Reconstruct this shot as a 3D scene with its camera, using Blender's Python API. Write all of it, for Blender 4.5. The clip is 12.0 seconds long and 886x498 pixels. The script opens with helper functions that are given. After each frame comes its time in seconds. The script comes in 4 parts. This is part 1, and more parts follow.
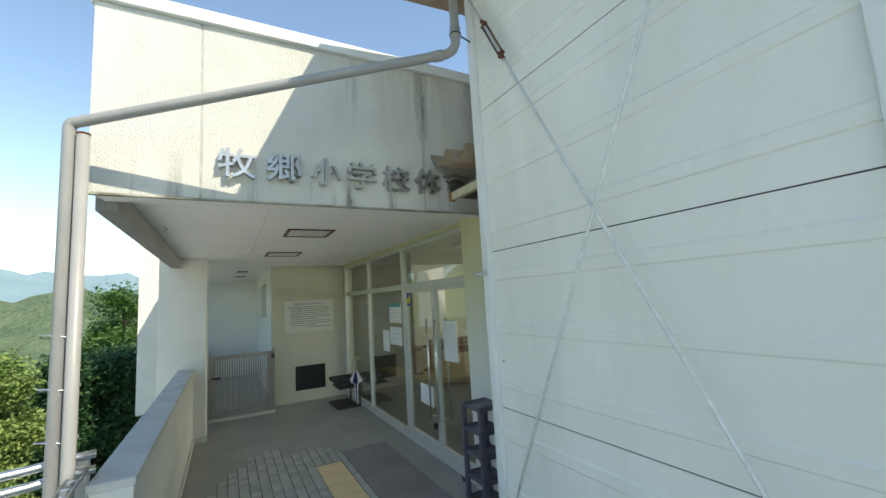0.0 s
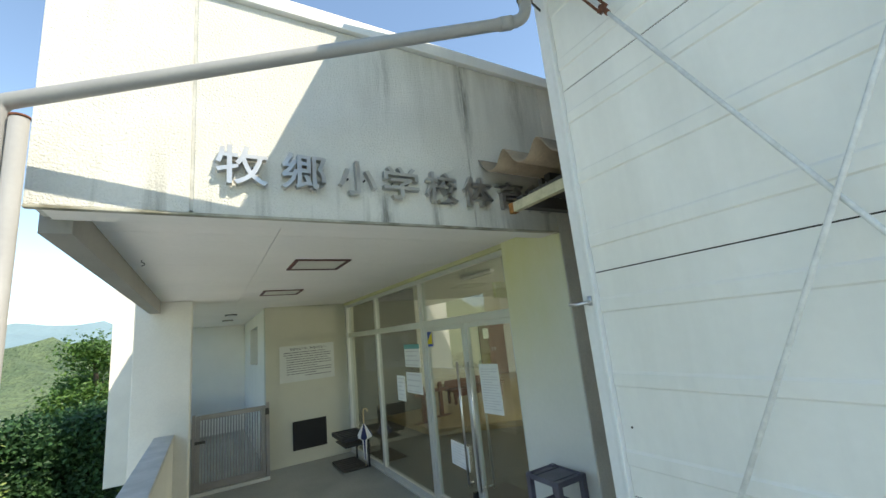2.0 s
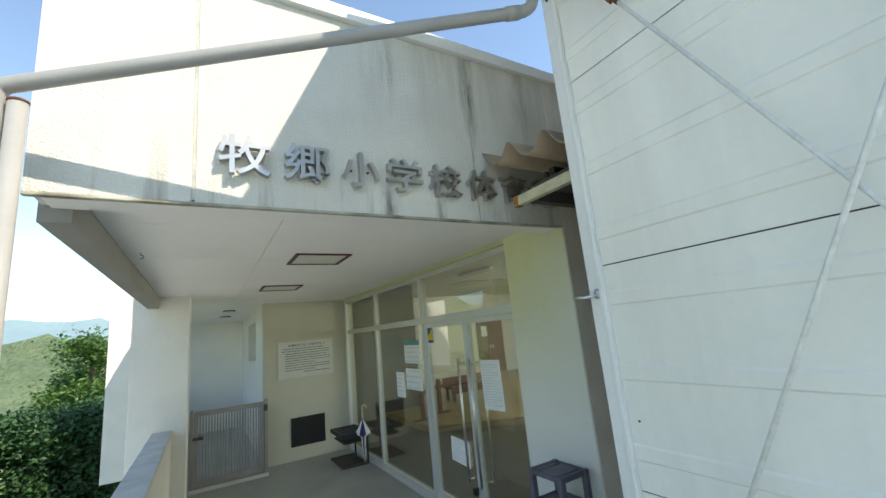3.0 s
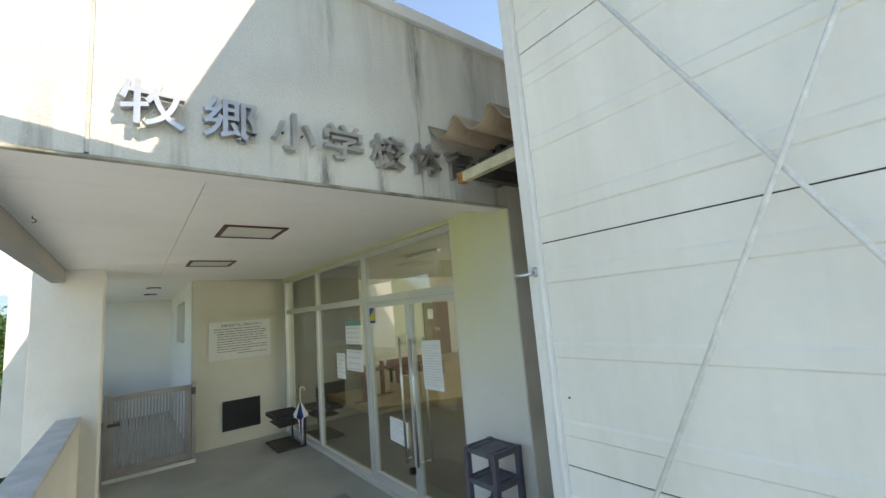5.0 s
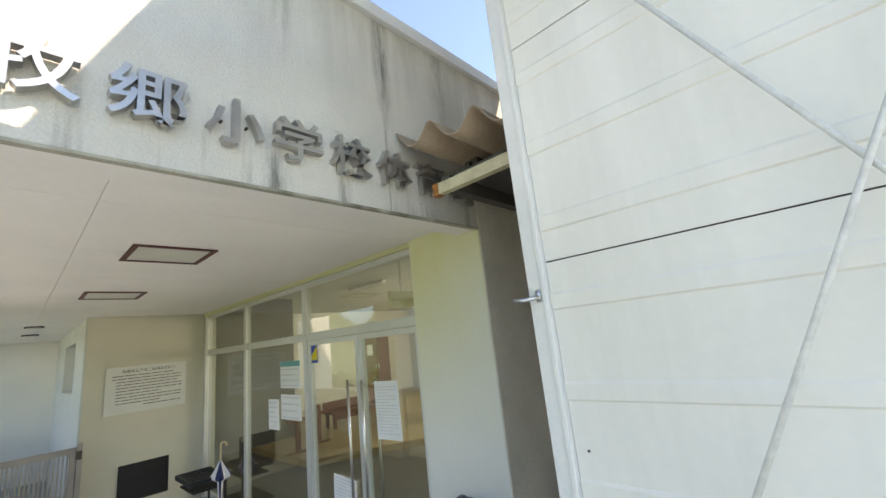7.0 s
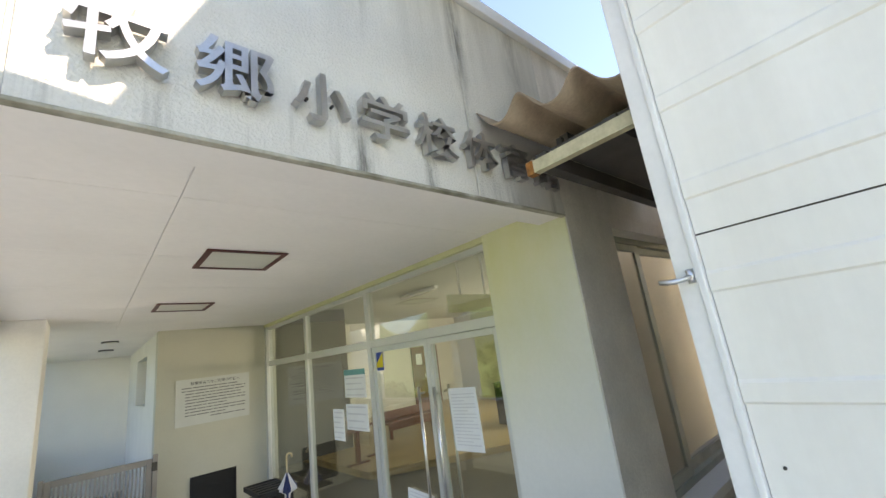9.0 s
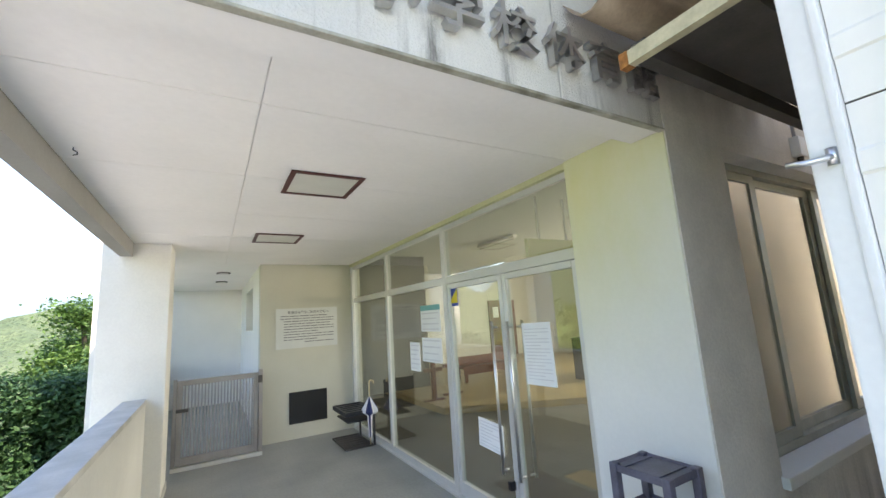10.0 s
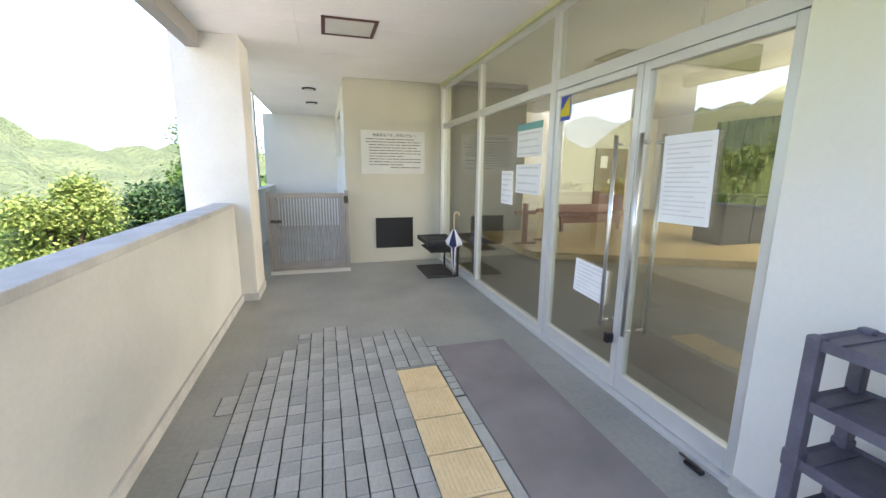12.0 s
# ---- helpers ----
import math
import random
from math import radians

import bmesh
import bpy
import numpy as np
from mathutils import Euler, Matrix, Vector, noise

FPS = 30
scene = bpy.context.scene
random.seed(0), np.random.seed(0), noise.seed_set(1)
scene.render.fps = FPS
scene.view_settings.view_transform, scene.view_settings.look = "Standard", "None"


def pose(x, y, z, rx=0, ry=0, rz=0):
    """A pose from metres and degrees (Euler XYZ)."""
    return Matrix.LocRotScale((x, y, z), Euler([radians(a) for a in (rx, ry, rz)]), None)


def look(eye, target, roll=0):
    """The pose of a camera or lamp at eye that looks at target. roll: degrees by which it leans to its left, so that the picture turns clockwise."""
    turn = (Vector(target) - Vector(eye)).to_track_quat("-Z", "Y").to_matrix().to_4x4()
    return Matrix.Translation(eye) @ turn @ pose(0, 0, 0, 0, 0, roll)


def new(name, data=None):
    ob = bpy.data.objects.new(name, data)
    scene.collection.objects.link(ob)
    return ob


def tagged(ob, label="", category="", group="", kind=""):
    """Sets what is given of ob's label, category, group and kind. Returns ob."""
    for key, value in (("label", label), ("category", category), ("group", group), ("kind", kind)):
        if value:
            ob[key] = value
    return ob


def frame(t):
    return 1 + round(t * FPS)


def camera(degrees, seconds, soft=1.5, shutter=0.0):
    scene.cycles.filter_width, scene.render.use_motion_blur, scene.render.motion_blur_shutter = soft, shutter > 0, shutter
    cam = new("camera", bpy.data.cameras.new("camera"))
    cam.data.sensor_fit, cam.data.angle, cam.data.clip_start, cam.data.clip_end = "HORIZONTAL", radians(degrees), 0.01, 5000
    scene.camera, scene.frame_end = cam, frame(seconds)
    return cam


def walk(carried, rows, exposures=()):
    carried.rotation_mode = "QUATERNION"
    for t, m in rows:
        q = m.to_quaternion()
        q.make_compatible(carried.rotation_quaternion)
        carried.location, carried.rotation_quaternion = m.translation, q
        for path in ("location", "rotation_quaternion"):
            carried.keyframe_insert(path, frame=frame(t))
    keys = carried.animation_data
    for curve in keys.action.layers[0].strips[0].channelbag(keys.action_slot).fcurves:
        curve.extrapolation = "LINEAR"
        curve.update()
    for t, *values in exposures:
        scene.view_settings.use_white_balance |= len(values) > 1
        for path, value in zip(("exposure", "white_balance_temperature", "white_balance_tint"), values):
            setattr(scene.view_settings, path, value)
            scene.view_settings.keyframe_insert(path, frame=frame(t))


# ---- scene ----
cam = camera(95.3, 12.0)
PATH = [
    (0, (0.281, 0.468, 1.935), (1.227, 2.214, 2.17), -3.4),
    (0.5, (0.236, 0.789, 1.931), (1.223, 2.505, 2.216), -4.2),
    (1, (0.244, 1.068, 1.96), (1.241, 2.769, 2.298), -4.9),
    (1.5, (0.259, 1.261, 1.992), (1.256, 2.953, 2.372), -5.5),
    (2, (0.207, 1.327, 2.003), (1.209, 3.011, 2.403), -5.8),
    (2.5, (0.184, 1.359, 1.99), (1.188, 3.042, 2.391), -5.7),
    (4.5, (0.253, 1.391, 1.97), (1.383, 3.012, 2.281), -5.0),
    (5, (0.288, 1.427, 1.946), (1.505, 2.987, 2.236), -4.8),
    (5.5, (0.293, 1.467, 1.919), (1.606, 2.952, 2.18), -4.6),
    (6, (0.282, 1.519, 1.913), (1.64, 2.962, 2.185), -5.9),
    (6.5, (0.371, 1.674, 1.943), (1.772, 3.059, 2.293), -6.2),
    (8.5, (0.349, 2.166, 1.976), (1.839, 3.388, 2.511), -6.6),
    (9, (0.332, 2.211, 1.949), (1.635, 3.649, 2.435), -7.6),
    (9.5, (0.331, 2.264, 1.871), (1.378, 3.919, 2.278), -6.5),
    (10, (0.428, 2.308, 1.743), (1.417, 4.015, 2.071), -3.7),
    (10.5, (0.482, 2.506, 1.655), (1.499, 4.218, 1.843), -5.3),
    (11, (0.54, 2.704, 1.604), (1.517, 4.448, 1.665), -4.2),
    (11.5, (0.696, 2.837, 1.553), (1.398, 4.688, 1.268), 0.1),
    (12, (0.795, 3.012, 1.451), (1.341, 4.897, 1.067), 0.6),
]
walk(cam, [(t, look(eye, target, roll)) for t, eye, target, roll in PATH], exposures=[(0.0, 1.55, 7500, 5), (2.5, 1.75, 7500, 6), (5.0, 1.95, 7900, 11), (6.5, 2.2, 8300, 15), (8.5, 2.25, 8200, 17), (9.5, 2.5, 7900, 18), (10.5, 2.8, 7400, 20), (12.0, 2.95, 7700, 23)])

# ---- light ----
SUN = Vector((0.585, -1.0, 1.25)).normalized()
world = bpy.data.worlds.new("sky")
scene.world = world
world.use_nodes = True
wn = world.node_tree
sky = wn.nodes.new("ShaderNodeTexSky")
sky.sky_type, sky.sun_disc = "NISHITA", False
sky.sun_elevation = math.asin(SUN.z)
sky.sun_rotation = math.atan2(SUN.x, SUN.y)
sky.air_density, sky.dust_density, sky.ozone_density = 1.0, 0.0, 2.5
wn.links.new(sky.outputs[0], wn.nodes["Background"].inputs[0])
wn.nodes["Background"].inputs[1].default_value = 0.105
sun = new("sun", bpy.data.lights.new("sun", "SUN"))
sun.data.energy, sun.data.angle, sun.data.color = 2.0, radians(0.5), (1.0, 0.95, 0.87)
sun.matrix_world = look((0, 0, 30), Vector((0, 0, 30)) - SUN)


# ---- materials ----
def mat(name, colour, rough=0.6, metal=0.0, var=0.12, scale=3.0, fine=60.0, bump=0.15, depth=0.004, second=None, object_random=0.0, specular=0.5):
    """A surface with broad blotches, fine grain and relief; second: the blotches' colour."""
    m = bpy.data.materials.new(name)
    m.use_nodes = True
    nt = m.node_tree
    p = nt.nodes["Principled BSDF"]
    p.inputs["Roughness"].default_value, p.inputs["Metallic"].default_value = rough, metal
    p.inputs["Specular IOR Level"].default_value = specular
    tc = nt.nodes.new("ShaderNodeTexCoord")
    n1, n2 = nt.nodes.new("ShaderNodeTexNoise"), nt.nodes.new("ShaderNodeTexNoise")
    n1.inputs["Scale"].default_value, n1.inputs["Detail"].default_value = scale, 6
    n2.inputs["Scale"].default_value, n2.inputs["Detail"].default_value = fine, 4
    for n in (n1, n2):
        nt.links.new(tc.outputs["Object"], n.inputs["Vector"])
    ramp = nt.nodes.new("ShaderNodeValToRGB")
    ramp.color_ramp.elements[0].position, ramp.color_ramp.elements[1].position = 0.35, 0.68
    dark = second or [c * (1 - 2 * var) for c in colour]
    ramp.color_ramp.elements[0].color, ramp.color_ramp.elements[1].color = (*dark, 1), (*colour, 1)
    nt.links.new(n1.outputs["Fac"], ramp.inputs["Fac"])
    mul = nt.nodes.new("ShaderNodeMix")
    mul.data_type, mul.blend_type = "RGBA", "MULTIPLY"
    mul.inputs["Factor"].default_value = min(1.0, 2.5 * var)
    nt.links.new(ramp.outputs["Color"], mul.inputs["A"])
    nt.links.new(n2.outputs["Fac"], mul.inputs["B"])
    br = nt.nodes.new("ShaderNodeBrightContrast")
    br.inputs["Bright"].default_value = 0.0
    gain = nt.nodes.new("ShaderNodeMix")
    gain.data_type, gain.blend_type = "RGBA", "MULTIPLY"
    gain.inputs["Factor"].default_value = 1.0
    g = 1 / (1 - min(1.0, 2.5 * var) * 0.5)
    gain.inputs["B"].default_value = (g, g, g, 1)
    nt.links.new(mul.outputs["Result"], gain.inputs["A"])
    out = gain.outputs["Result"]
    if object_random:
        info = nt.nodes.new("ShaderNodeObjectInfo")
        rng = nt.nodes.new("ShaderNodeMapRange")
        rng.inputs["To Min"].default_value, rng.inputs["To Max"].default_value = 1 - object_random, 1 + object_random
        nt.links.new(info.outputs["Random"], rng.inputs["Value"])
        tint = nt.nodes.new("ShaderNodeMix")
        tint.data_type, tint.blend_type = "RGBA", "MULTIPLY"
        tint.inputs["Factor"].default_value = 1.0
        nt.links.new(out, tint.inputs["A"])
        nt.links.new(rng.outputs["Result"], tint.inputs["B"])
        out = tint.outputs["Result"]
    nt.links.new(out, p.inputs["Base Color"])
    if bump:
        b = nt.nodes.new("ShaderNodeBump")
        b.inputs["Strength"].default_value, b.inputs["Distance"].default_value = bump, depth
        nt.links.new(n2.outputs["Fac"], b.inputs["Height"])
        nt.links.new(b.outputs["Normal"], p.inputs["Normal"])
    m["out"] = out.node.name
    return m


def streaks(m, colour, amount, xs=7.0, zs=0.5, low=0.5, high=0.72, z0=None, z1=None, seed=0.0):
    """Vertical streaks in their own colour, by stretched noise: run-off stains and the pillar's painted green light;
    z0, z1: the heights between which they fade out.
    """
    nt = m.node_tree
    p = nt.nodes["Principled BSDF"]
    old = p.inputs["Base Color"].links[0].from_socket
    tc = nt.nodes.new("ShaderNodeTexCoord")
    mp = nt.nodes.new("ShaderNodeMapping")
    mp.inputs["Scale"].default_value = (xs, xs, zs)
    mp.inputs["Location"].default_value = (seed, seed, seed)
    n = nt.nodes.new("ShaderNodeTexNoise")
    n.inputs["Scale"].default_value, n.inputs["Detail"].default_value, n.inputs["Roughness"].default_value = 1.0, 7, 0.65
    nt.links.new(tc.outputs["Object"], mp.inputs["Vector"])
    nt.links.new(mp.outputs["Vector"], n.inputs["Vector"])
    r = nt.nodes.new("ShaderNodeMapRange")
    r.inputs["From Min"].default_value, r.inputs["From Max"].default_value, r.inputs["To Max"].default_value = low, high, amount
    nt.links.new(n.outputs["Fac"], r.inputs["Value"])
    fac = r.outputs["Result"]
    if z0 is not None:
        sep = nt.nodes.new("ShaderNodeSeparateXYZ")
        nt.links.new(tc.outputs["Object"], sep.inputs[0])
        f = nt.nodes.new("ShaderNodeMapRange")
        f.inputs["From Min"].default_value, f.inputs["From Max"].default_value = z0, z1
        nt.links.new(sep.outputs["Z"], f.inputs["Value"])
        mu = nt.nodes.new("ShaderNodeMath")
        mu.operation = "MULTIPLY"
        nt.links.new(fac, mu.inputs[0])
        nt.links.new(f.outputs["Result"], mu.inputs[1])
        fac = mu.outputs[0]
    mx = nt.nodes.new("ShaderNodeMix")
    mx.data_type = "RGBA"
    nt.links.new(fac, mx.inputs["Factor"])
    nt.links.new(old, mx.inputs["A"])
    mx.inputs["B"].default_value = (*colour, 1)
    nt.links.new(mx.outputs["Result"], p.inputs["Base Color"])
    return m


def glass_mat(name, tint=(0.90, 0.94, 0.91), base=0.15):
    """Window glass: clear, with a mirror gloss that grows towards grazing sight."""
    m = bpy.data.materials.new(name)
    m.use_nodes = True
    nt = m.node_tree
    nt.nodes.remove(nt.nodes["Principled BSDF"])
    tr, gl, mix, lw, pw, rg = (nt.nodes.new("ShaderNode" + k) for k in ("BsdfTransparent", "BsdfGlossy", "MixShader", "LayerWeight", "Math", "MapRange"))
    tr.inputs["Color"].default_value = (*tint, 1)
    gl.inputs["Roughness"].default_value = 0.0
    lw.inputs["Blend"].default_value = 0.5
    pw.operation = "POWER"
    pw.inputs[1].default_value = 4.0
    rg.inputs["To Min"].default_value, rg.inputs["To Max"].default_value = base, 1.0
    nt.links.new(lw.outputs["Facing"], pw.inputs[0])
    nt.links.new(pw.outputs[0], rg.inputs["Value"])
    nt.links.new(rg.outputs["Result"], mix.inputs[0])
    nt.links.new(tr.outputs[0], mix.inputs[1])
    nt.links.new(gl.outputs[0], mix.inputs[2])
    nt.links.new(mix.outputs[0], nt.nodes["Material Output"].inputs[0])
    return m


STAIN = (0.10, 0.095, 0.075)
M_FASCIA = mat("spray_coated_concrete", (0.70, 0.685, 0.63), 0.85, var=0.07, scale=1.6, fine=95, bump=0.9, depth=0.008)
streaks(M_FASCIA, STAIN, 0.85, 9, 0.55, 0.54, 0.74, 3.05, 2.6, 3.1)
streaks(M_FASCIA, (0.25, 0.235, 0.2), 0.7, 5, 0.5, 0.5, 0.78, 3.1, 4.1, 8.2)


def band_stain(m, x, width, z0, z1, amount, colour=(0.09, 0.085, 0.07)):
    """One dark run of dirt down the wall at x, ragged at its sides, fading from z1 to z0."""
    nt = m.node_tree
    p = nt.nodes["Principled BSDF"]
    old = p.inputs["Base Color"].links[0].from_socket
    tc, sep, mp, n = (nt.nodes.new("ShaderNode" + k) for k in ("TexCoord", "SeparateXYZ", "Mapping", "TexNoise"))
    nt.links.new(tc.outputs["Object"], sep.inputs[0])
    mp.inputs["Scale"].default_value = (14, 14, 2.2)
    nt.links.new(tc.outputs["Object"], mp.inputs["Vector"])
    nt.links.new(mp.outputs["Vector"], n.inputs["Vector"])
    n.inputs["Scale"].default_value, n.inputs["Detail"].default_value, n.inputs["Roughness"].default_value = 1.0, 8, 0.7

    def op(kind, a, b):
        o = nt.nodes.new("ShaderNodeMath")
        o.operation = kind
        for k, v in enumerate((a, b)):
            if isinstance(v, (int, float)):
                o.inputs[k].default_value = v
            else:
                nt.links.new(v, o.inputs[k])
        return o.outputs[0]

    def ramp(v, a, b):
        o = nt.nodes.new("ShaderNodeMapRange")
        o.inputs["From Min"].default_value, o.inputs["From Max"].default_value = a, b
        nt.links.new(v, o.inputs["Value"])
        return o.outputs["Result"]
    across = ramp(op("ABSOLUTE", op("SUBTRACT", sep.outputs["X"], x), 0.0), width, 0.0)
    down = ramp(sep.outputs["Z"], z0, z1)
    fac = op("MULTIPLY", op("MULTIPLY", across, down), ramp(n.outputs["Fac"], 0.38, 0.62))
    fac = op("MULTIPLY", fac, amount)
    mx = nt.nodes.new("ShaderNodeMix")
    mx.data_type = "RGBA"
    nt.links.new(fac, mx.inputs["Factor"])
    nt.links.new(old, mx.inputs["A"])
    mx.inputs["B"].default_value = (*colour, 1)
    nt.links.new(mx.outputs["Result"], p.inputs["Base Color"])


band_stain(M_FASCIA, 1.78, 0.09, 3.0, 3.6, 0.85)
band_stain(M_FASCIA, 2.30, 0.14, 3.1, 3.9, 0.7)
band_stain(M_FASCIA, 1.16, 0.07, 3.3, 3.62, 0.55)
band_stain(M_FASCIA, 1.12, 0.09, 3.05, 2.72, 0.95)
band_stain(M_FASCIA, 1.47, 0.05, 3.0, 2.72, 0.9)
band_stain(M_FASCIA, 2.0, 0.30, 2.86, 2.68, 0.6)
M_FACADE = mat("weathered_render", (0.76, 0.72, 0.655), 0.85, var=0.1, scale=2.2, fine=70, bump=0.5, depth=0.008)
streaks(M_FACADE, (0.27, 0.25, 0.21), 0.5, 5, 0.5, 0.42, 0.72, 2.3, 3.6, 5.0)
streaks(M_FACADE, (0.16, 0.155, 0.13), 0.8, 7, 0.6, 0.4, 0.65, 0.75, 0.3, 2.0)
M_PILLAR = mat("smooth_painted_wall", (0.78, 0.77, 0.72), 0.7, var=0.03, scale=1.5, fine=40, bump=0.12, depth=0.006)
# Green light bounced off the grass is painted into these two colours.
M_PILLAR_END = mat("wall_with_green_bounce", (0.78, 0.77, 0.72), 0.7, var=0.03, scale=1.5, fine=40, bump=0.12, depth=0.006)
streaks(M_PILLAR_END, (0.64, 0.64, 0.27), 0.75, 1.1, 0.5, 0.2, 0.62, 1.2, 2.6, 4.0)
M_HEAD = mat("head_strip_with_green_bounce", (0.64, 0.63, 0.38), 0.75, var=0.06, scale=1.3, fine=90, bump=0.15)
M_WALL = mat("cream_painted_wall", (0.54, 0.525, 0.435), 0.75, var=0.04, scale=1.3, fine=90, bump=0.15)
M_COLUMN = mat("painted_concrete_column", (0.72, 0.70, 0.64), 0.8, var=0.05, scale=2, fine=50, bump=0.3, depth=0.006)
M_PARAPET = mat("painted_parapet", (0.66, 0.655, 0.61), 0.8, var=0.05, scale=1.4, fine=45, bump=0.35, depth=0.006)
M_COPING = mat("mossy_concrete_coping", (0.60, 0.59, 0.56), 0.85, var=0.09, scale=6, fine=60, bump=0.4, second=(0.48, 0.48, 0.45))
M_BOUNCE = mat("weathered_bounce_concrete", (0.64, 0.625, 0.585), 0.9, var=0.1, scale=0.5, fine=14, bump=0.4, second=(0.54, 0.53, 0.495))
M_CEIL = mat("painted_ceiling_board", (0.90, 0.87, 0.83), 0.8, var=0.03, scale=1.1, fine=30, bump=0.05)
M_DRIP = mat("mouldy_drip_edge", (0.52, 0.50, 0.42), 0.9, var=0.12, scale=7, fine=90, bump=0.6, second=(0.20, 0.19, 0.14))
M_SEALANT = mat("grey_joint_sealant", (0.56, 0.55, 0.51), 0.8, var=0.12, scale=9, fine=60, bump=0.3, second=(0.40, 0.39, 0.35))
M_BEAM = mat("grey_painted_beam", (0.30, 0.29, 0.27), 0.8, var=0.06, scale=2, fine=50, bump=0.3)
M_FLOOR = mat("grey_green_floor_coating", (0.36, 0.362, 0.335), 0.45, var=0.12, scale=1.7, fine=35, bump=0.2, second=(0.285, 0.29, 0.27))
nt = M_FLOOR.node_tree
brick, tcf = nt.nodes.new("ShaderNodeTexBrick"), nt.nodes.new("ShaderNodeTexCoord")
brick.offset = 0.0
for key, value in (("Scale", 1.0), ("Brick Width", 0.0965), ("Row Height", 0.097), ("Mortar Size", 0.004), ("Mortar Smooth", 0.8)):
    brick.inputs[key].default_value = value
brick.inputs["Color1"].default_value = brick.inputs["Color2"].default_value = (1, 1, 1, 1)
brick.inputs["Mortar"].default_value = (0.80, 0.80, 0.80, 1)
nt.links.new(tcf.outputs["Object"], brick.inputs["Vector"])
pf = nt.nodes["Principled BSDF"]
mulf = nt.nodes.new("ShaderNodeMix")
mulf.data_type, mulf.blend_type = "RGBA", "MULTIPLY"
mulf.inputs["Factor"].default_value = 0.35
nt.links.new(pf.inputs["Base Color"].links[0].from_socket, mulf.inputs["A"])
nt.links.new(brick.outputs["Color"], mulf.inputs["B"])
nt.links.new(mulf.outputs["Result"], pf.inputs["Base Color"])
M_TILE = mat("worn_porcelain_tile", (0.52, 0.53, 0.50), 0.45, var=0.14, scale=4, fine=60, bump=0.15, object_random=0.14)
M_GROUT = mat("black_grout", (0.06, 0.06, 0.056), 0.9, var=0.15, scale=5)
M_TACTILE = mat("yellow_tactile_tile", (0.85, 0.67, 0.40), 0.65, var=0.1, scale=6, fine=50, object_random=0.05, second=(0.78, 0.60, 0.34))
M_MAT = mat("purple_grey_rubber_mat", (0.29, 0.26, 0.265), 0.8, var=0.12, scale=2.5, fine=300, bump=0.5)
M_ALU = mat("satin_aluminium", (0.68, 0.69, 0.675), 0.38, 0.4, var=0.04, scale=3, fine=150, bump=0.03)
M_BRONZE = mat("bronze_window_frame", (0.42, 0.435, 0.37), 0.45, 0.35, var=0.1, scale=5, fine=90)
M_STEEL = mat("polished_steel", (0.66, 0.66, 0.66), 0.32, 1.0, var=0.03, scale=4, fine=100, bump=0.0)
M_GLASS = glass_mat("clear_glass")
M_GLASS_COATED = glass_mat("mirror_coated_glass", base=0.35)
M_SHED = mat("cream_white_steel_siding", (0.83, 0.82, 0.765), 0.42, var=0.025, scale=1.2, fine=25, bump=0.04, object_random=0.012)
streaks(M_SHED, (0.50, 0.49, 0.43), 0.28, 3.0, 0.35, 0.5, 0.8)
M_TRIM = mat("white_steel_trim", (0.78, 0.785, 0.77), 0.4, var=0.04, scale=3, fine=40, bump=0.05)
M_SHEDEND = mat("cream_end_siding", (0.80, 0.71, 0.54), 0.6, var=0.1, scale=1.5, fine=40, bump=0.1)
M_ROD = mat("white_painted_rod", (0.80, 0.80, 0.77), 0.45, var=0.08, scale=20, fine=80)
M_RUST_ORANGE = mat("orange_rust", (0.42, 0.17, 0.04), 0.85, var=0.25, scale=40, fine=150, bump=0.5)
M_RUST = mat("red_brown_rust", (0.19, 0.07, 0.035), 0.85, var=0.25, scale=30, fine=150, bump=0.5)
M_PIPE = mat("grey_pvc_pipe", (0.35, 0.345, 0.335), 0.4, var=0.05, scale=4, fine=60, bump=0.04)
M_LETTER = mat("brushed_metal_letter", (0.53, 0.52, 0.505), 0.32, 0.85, var=0.08, scale=9, fine=120, bump=0.05)
M_DARKRED = mat("dark_red_lamp_frame", (0.11, 0.028, 0.024), 0.5, var=0.1, scale=8)
M_DIFF = mat("lamp_diffuser", (0.66, 0.65, 0.58), 0.35, var=0.03, scale=5)
M_BLACK = mat("black_panel", (0.013, 0.013, 0.015), 0.35, var=0.2, scale=4)
M_PLASTIC = mat("dark_grey_purple_plastic", (0.125, 0.118, 0.155), 0.42, var=0.16, scale=8, fine=80, bump=0.15)
M_IRON = mat("black_iron", (0.03, 0.03, 0.034), 0.45, 0.2, var=0.15, scale=10)
M_GATE = mat("weathered_aluminium_gate", (0.34, 0.31, 0.285), 0.5, 0.4, var=0.08, scale=4, fine=80)
M_PAPER = mat("white_paper", (0.82, 0.83, 0.83), 0.8, var=0.02, scale=6, bump=0)
M_BOARD = mat("greyish_notice_sheet", (0.60, 0.61, 0.58), 0.6, var=0.03, scale=4, bump=0)
M_INK = mat("grey_print", (0.16, 0.16, 0.17), 0.8, var=0.05, bump=0)
M_FAINT = mat("faint_print", (0.68, 0.68, 0.70), 0.8, var=0.05, bump=0)
M_TEAL = mat("teal_print", (0.16, 0.42, 0.42), 0.7, var=0.05, bump=0)
M_BLUE = mat("blue_print", (0.05, 0.10, 0.45), 0.7, var=0.05, bump=0)
M_YELLOW = mat("yellow_print", (0.75, 0.62, 0.05), 0.7, var=0.05, bump=0)
M_SLATE = mat("aged_corrugated_board", (0.33, 0.255, 0.18), 0.85, var=0.14, scale=5, fine=60, bump=0.4, second=(0.22, 0.165, 0.115))
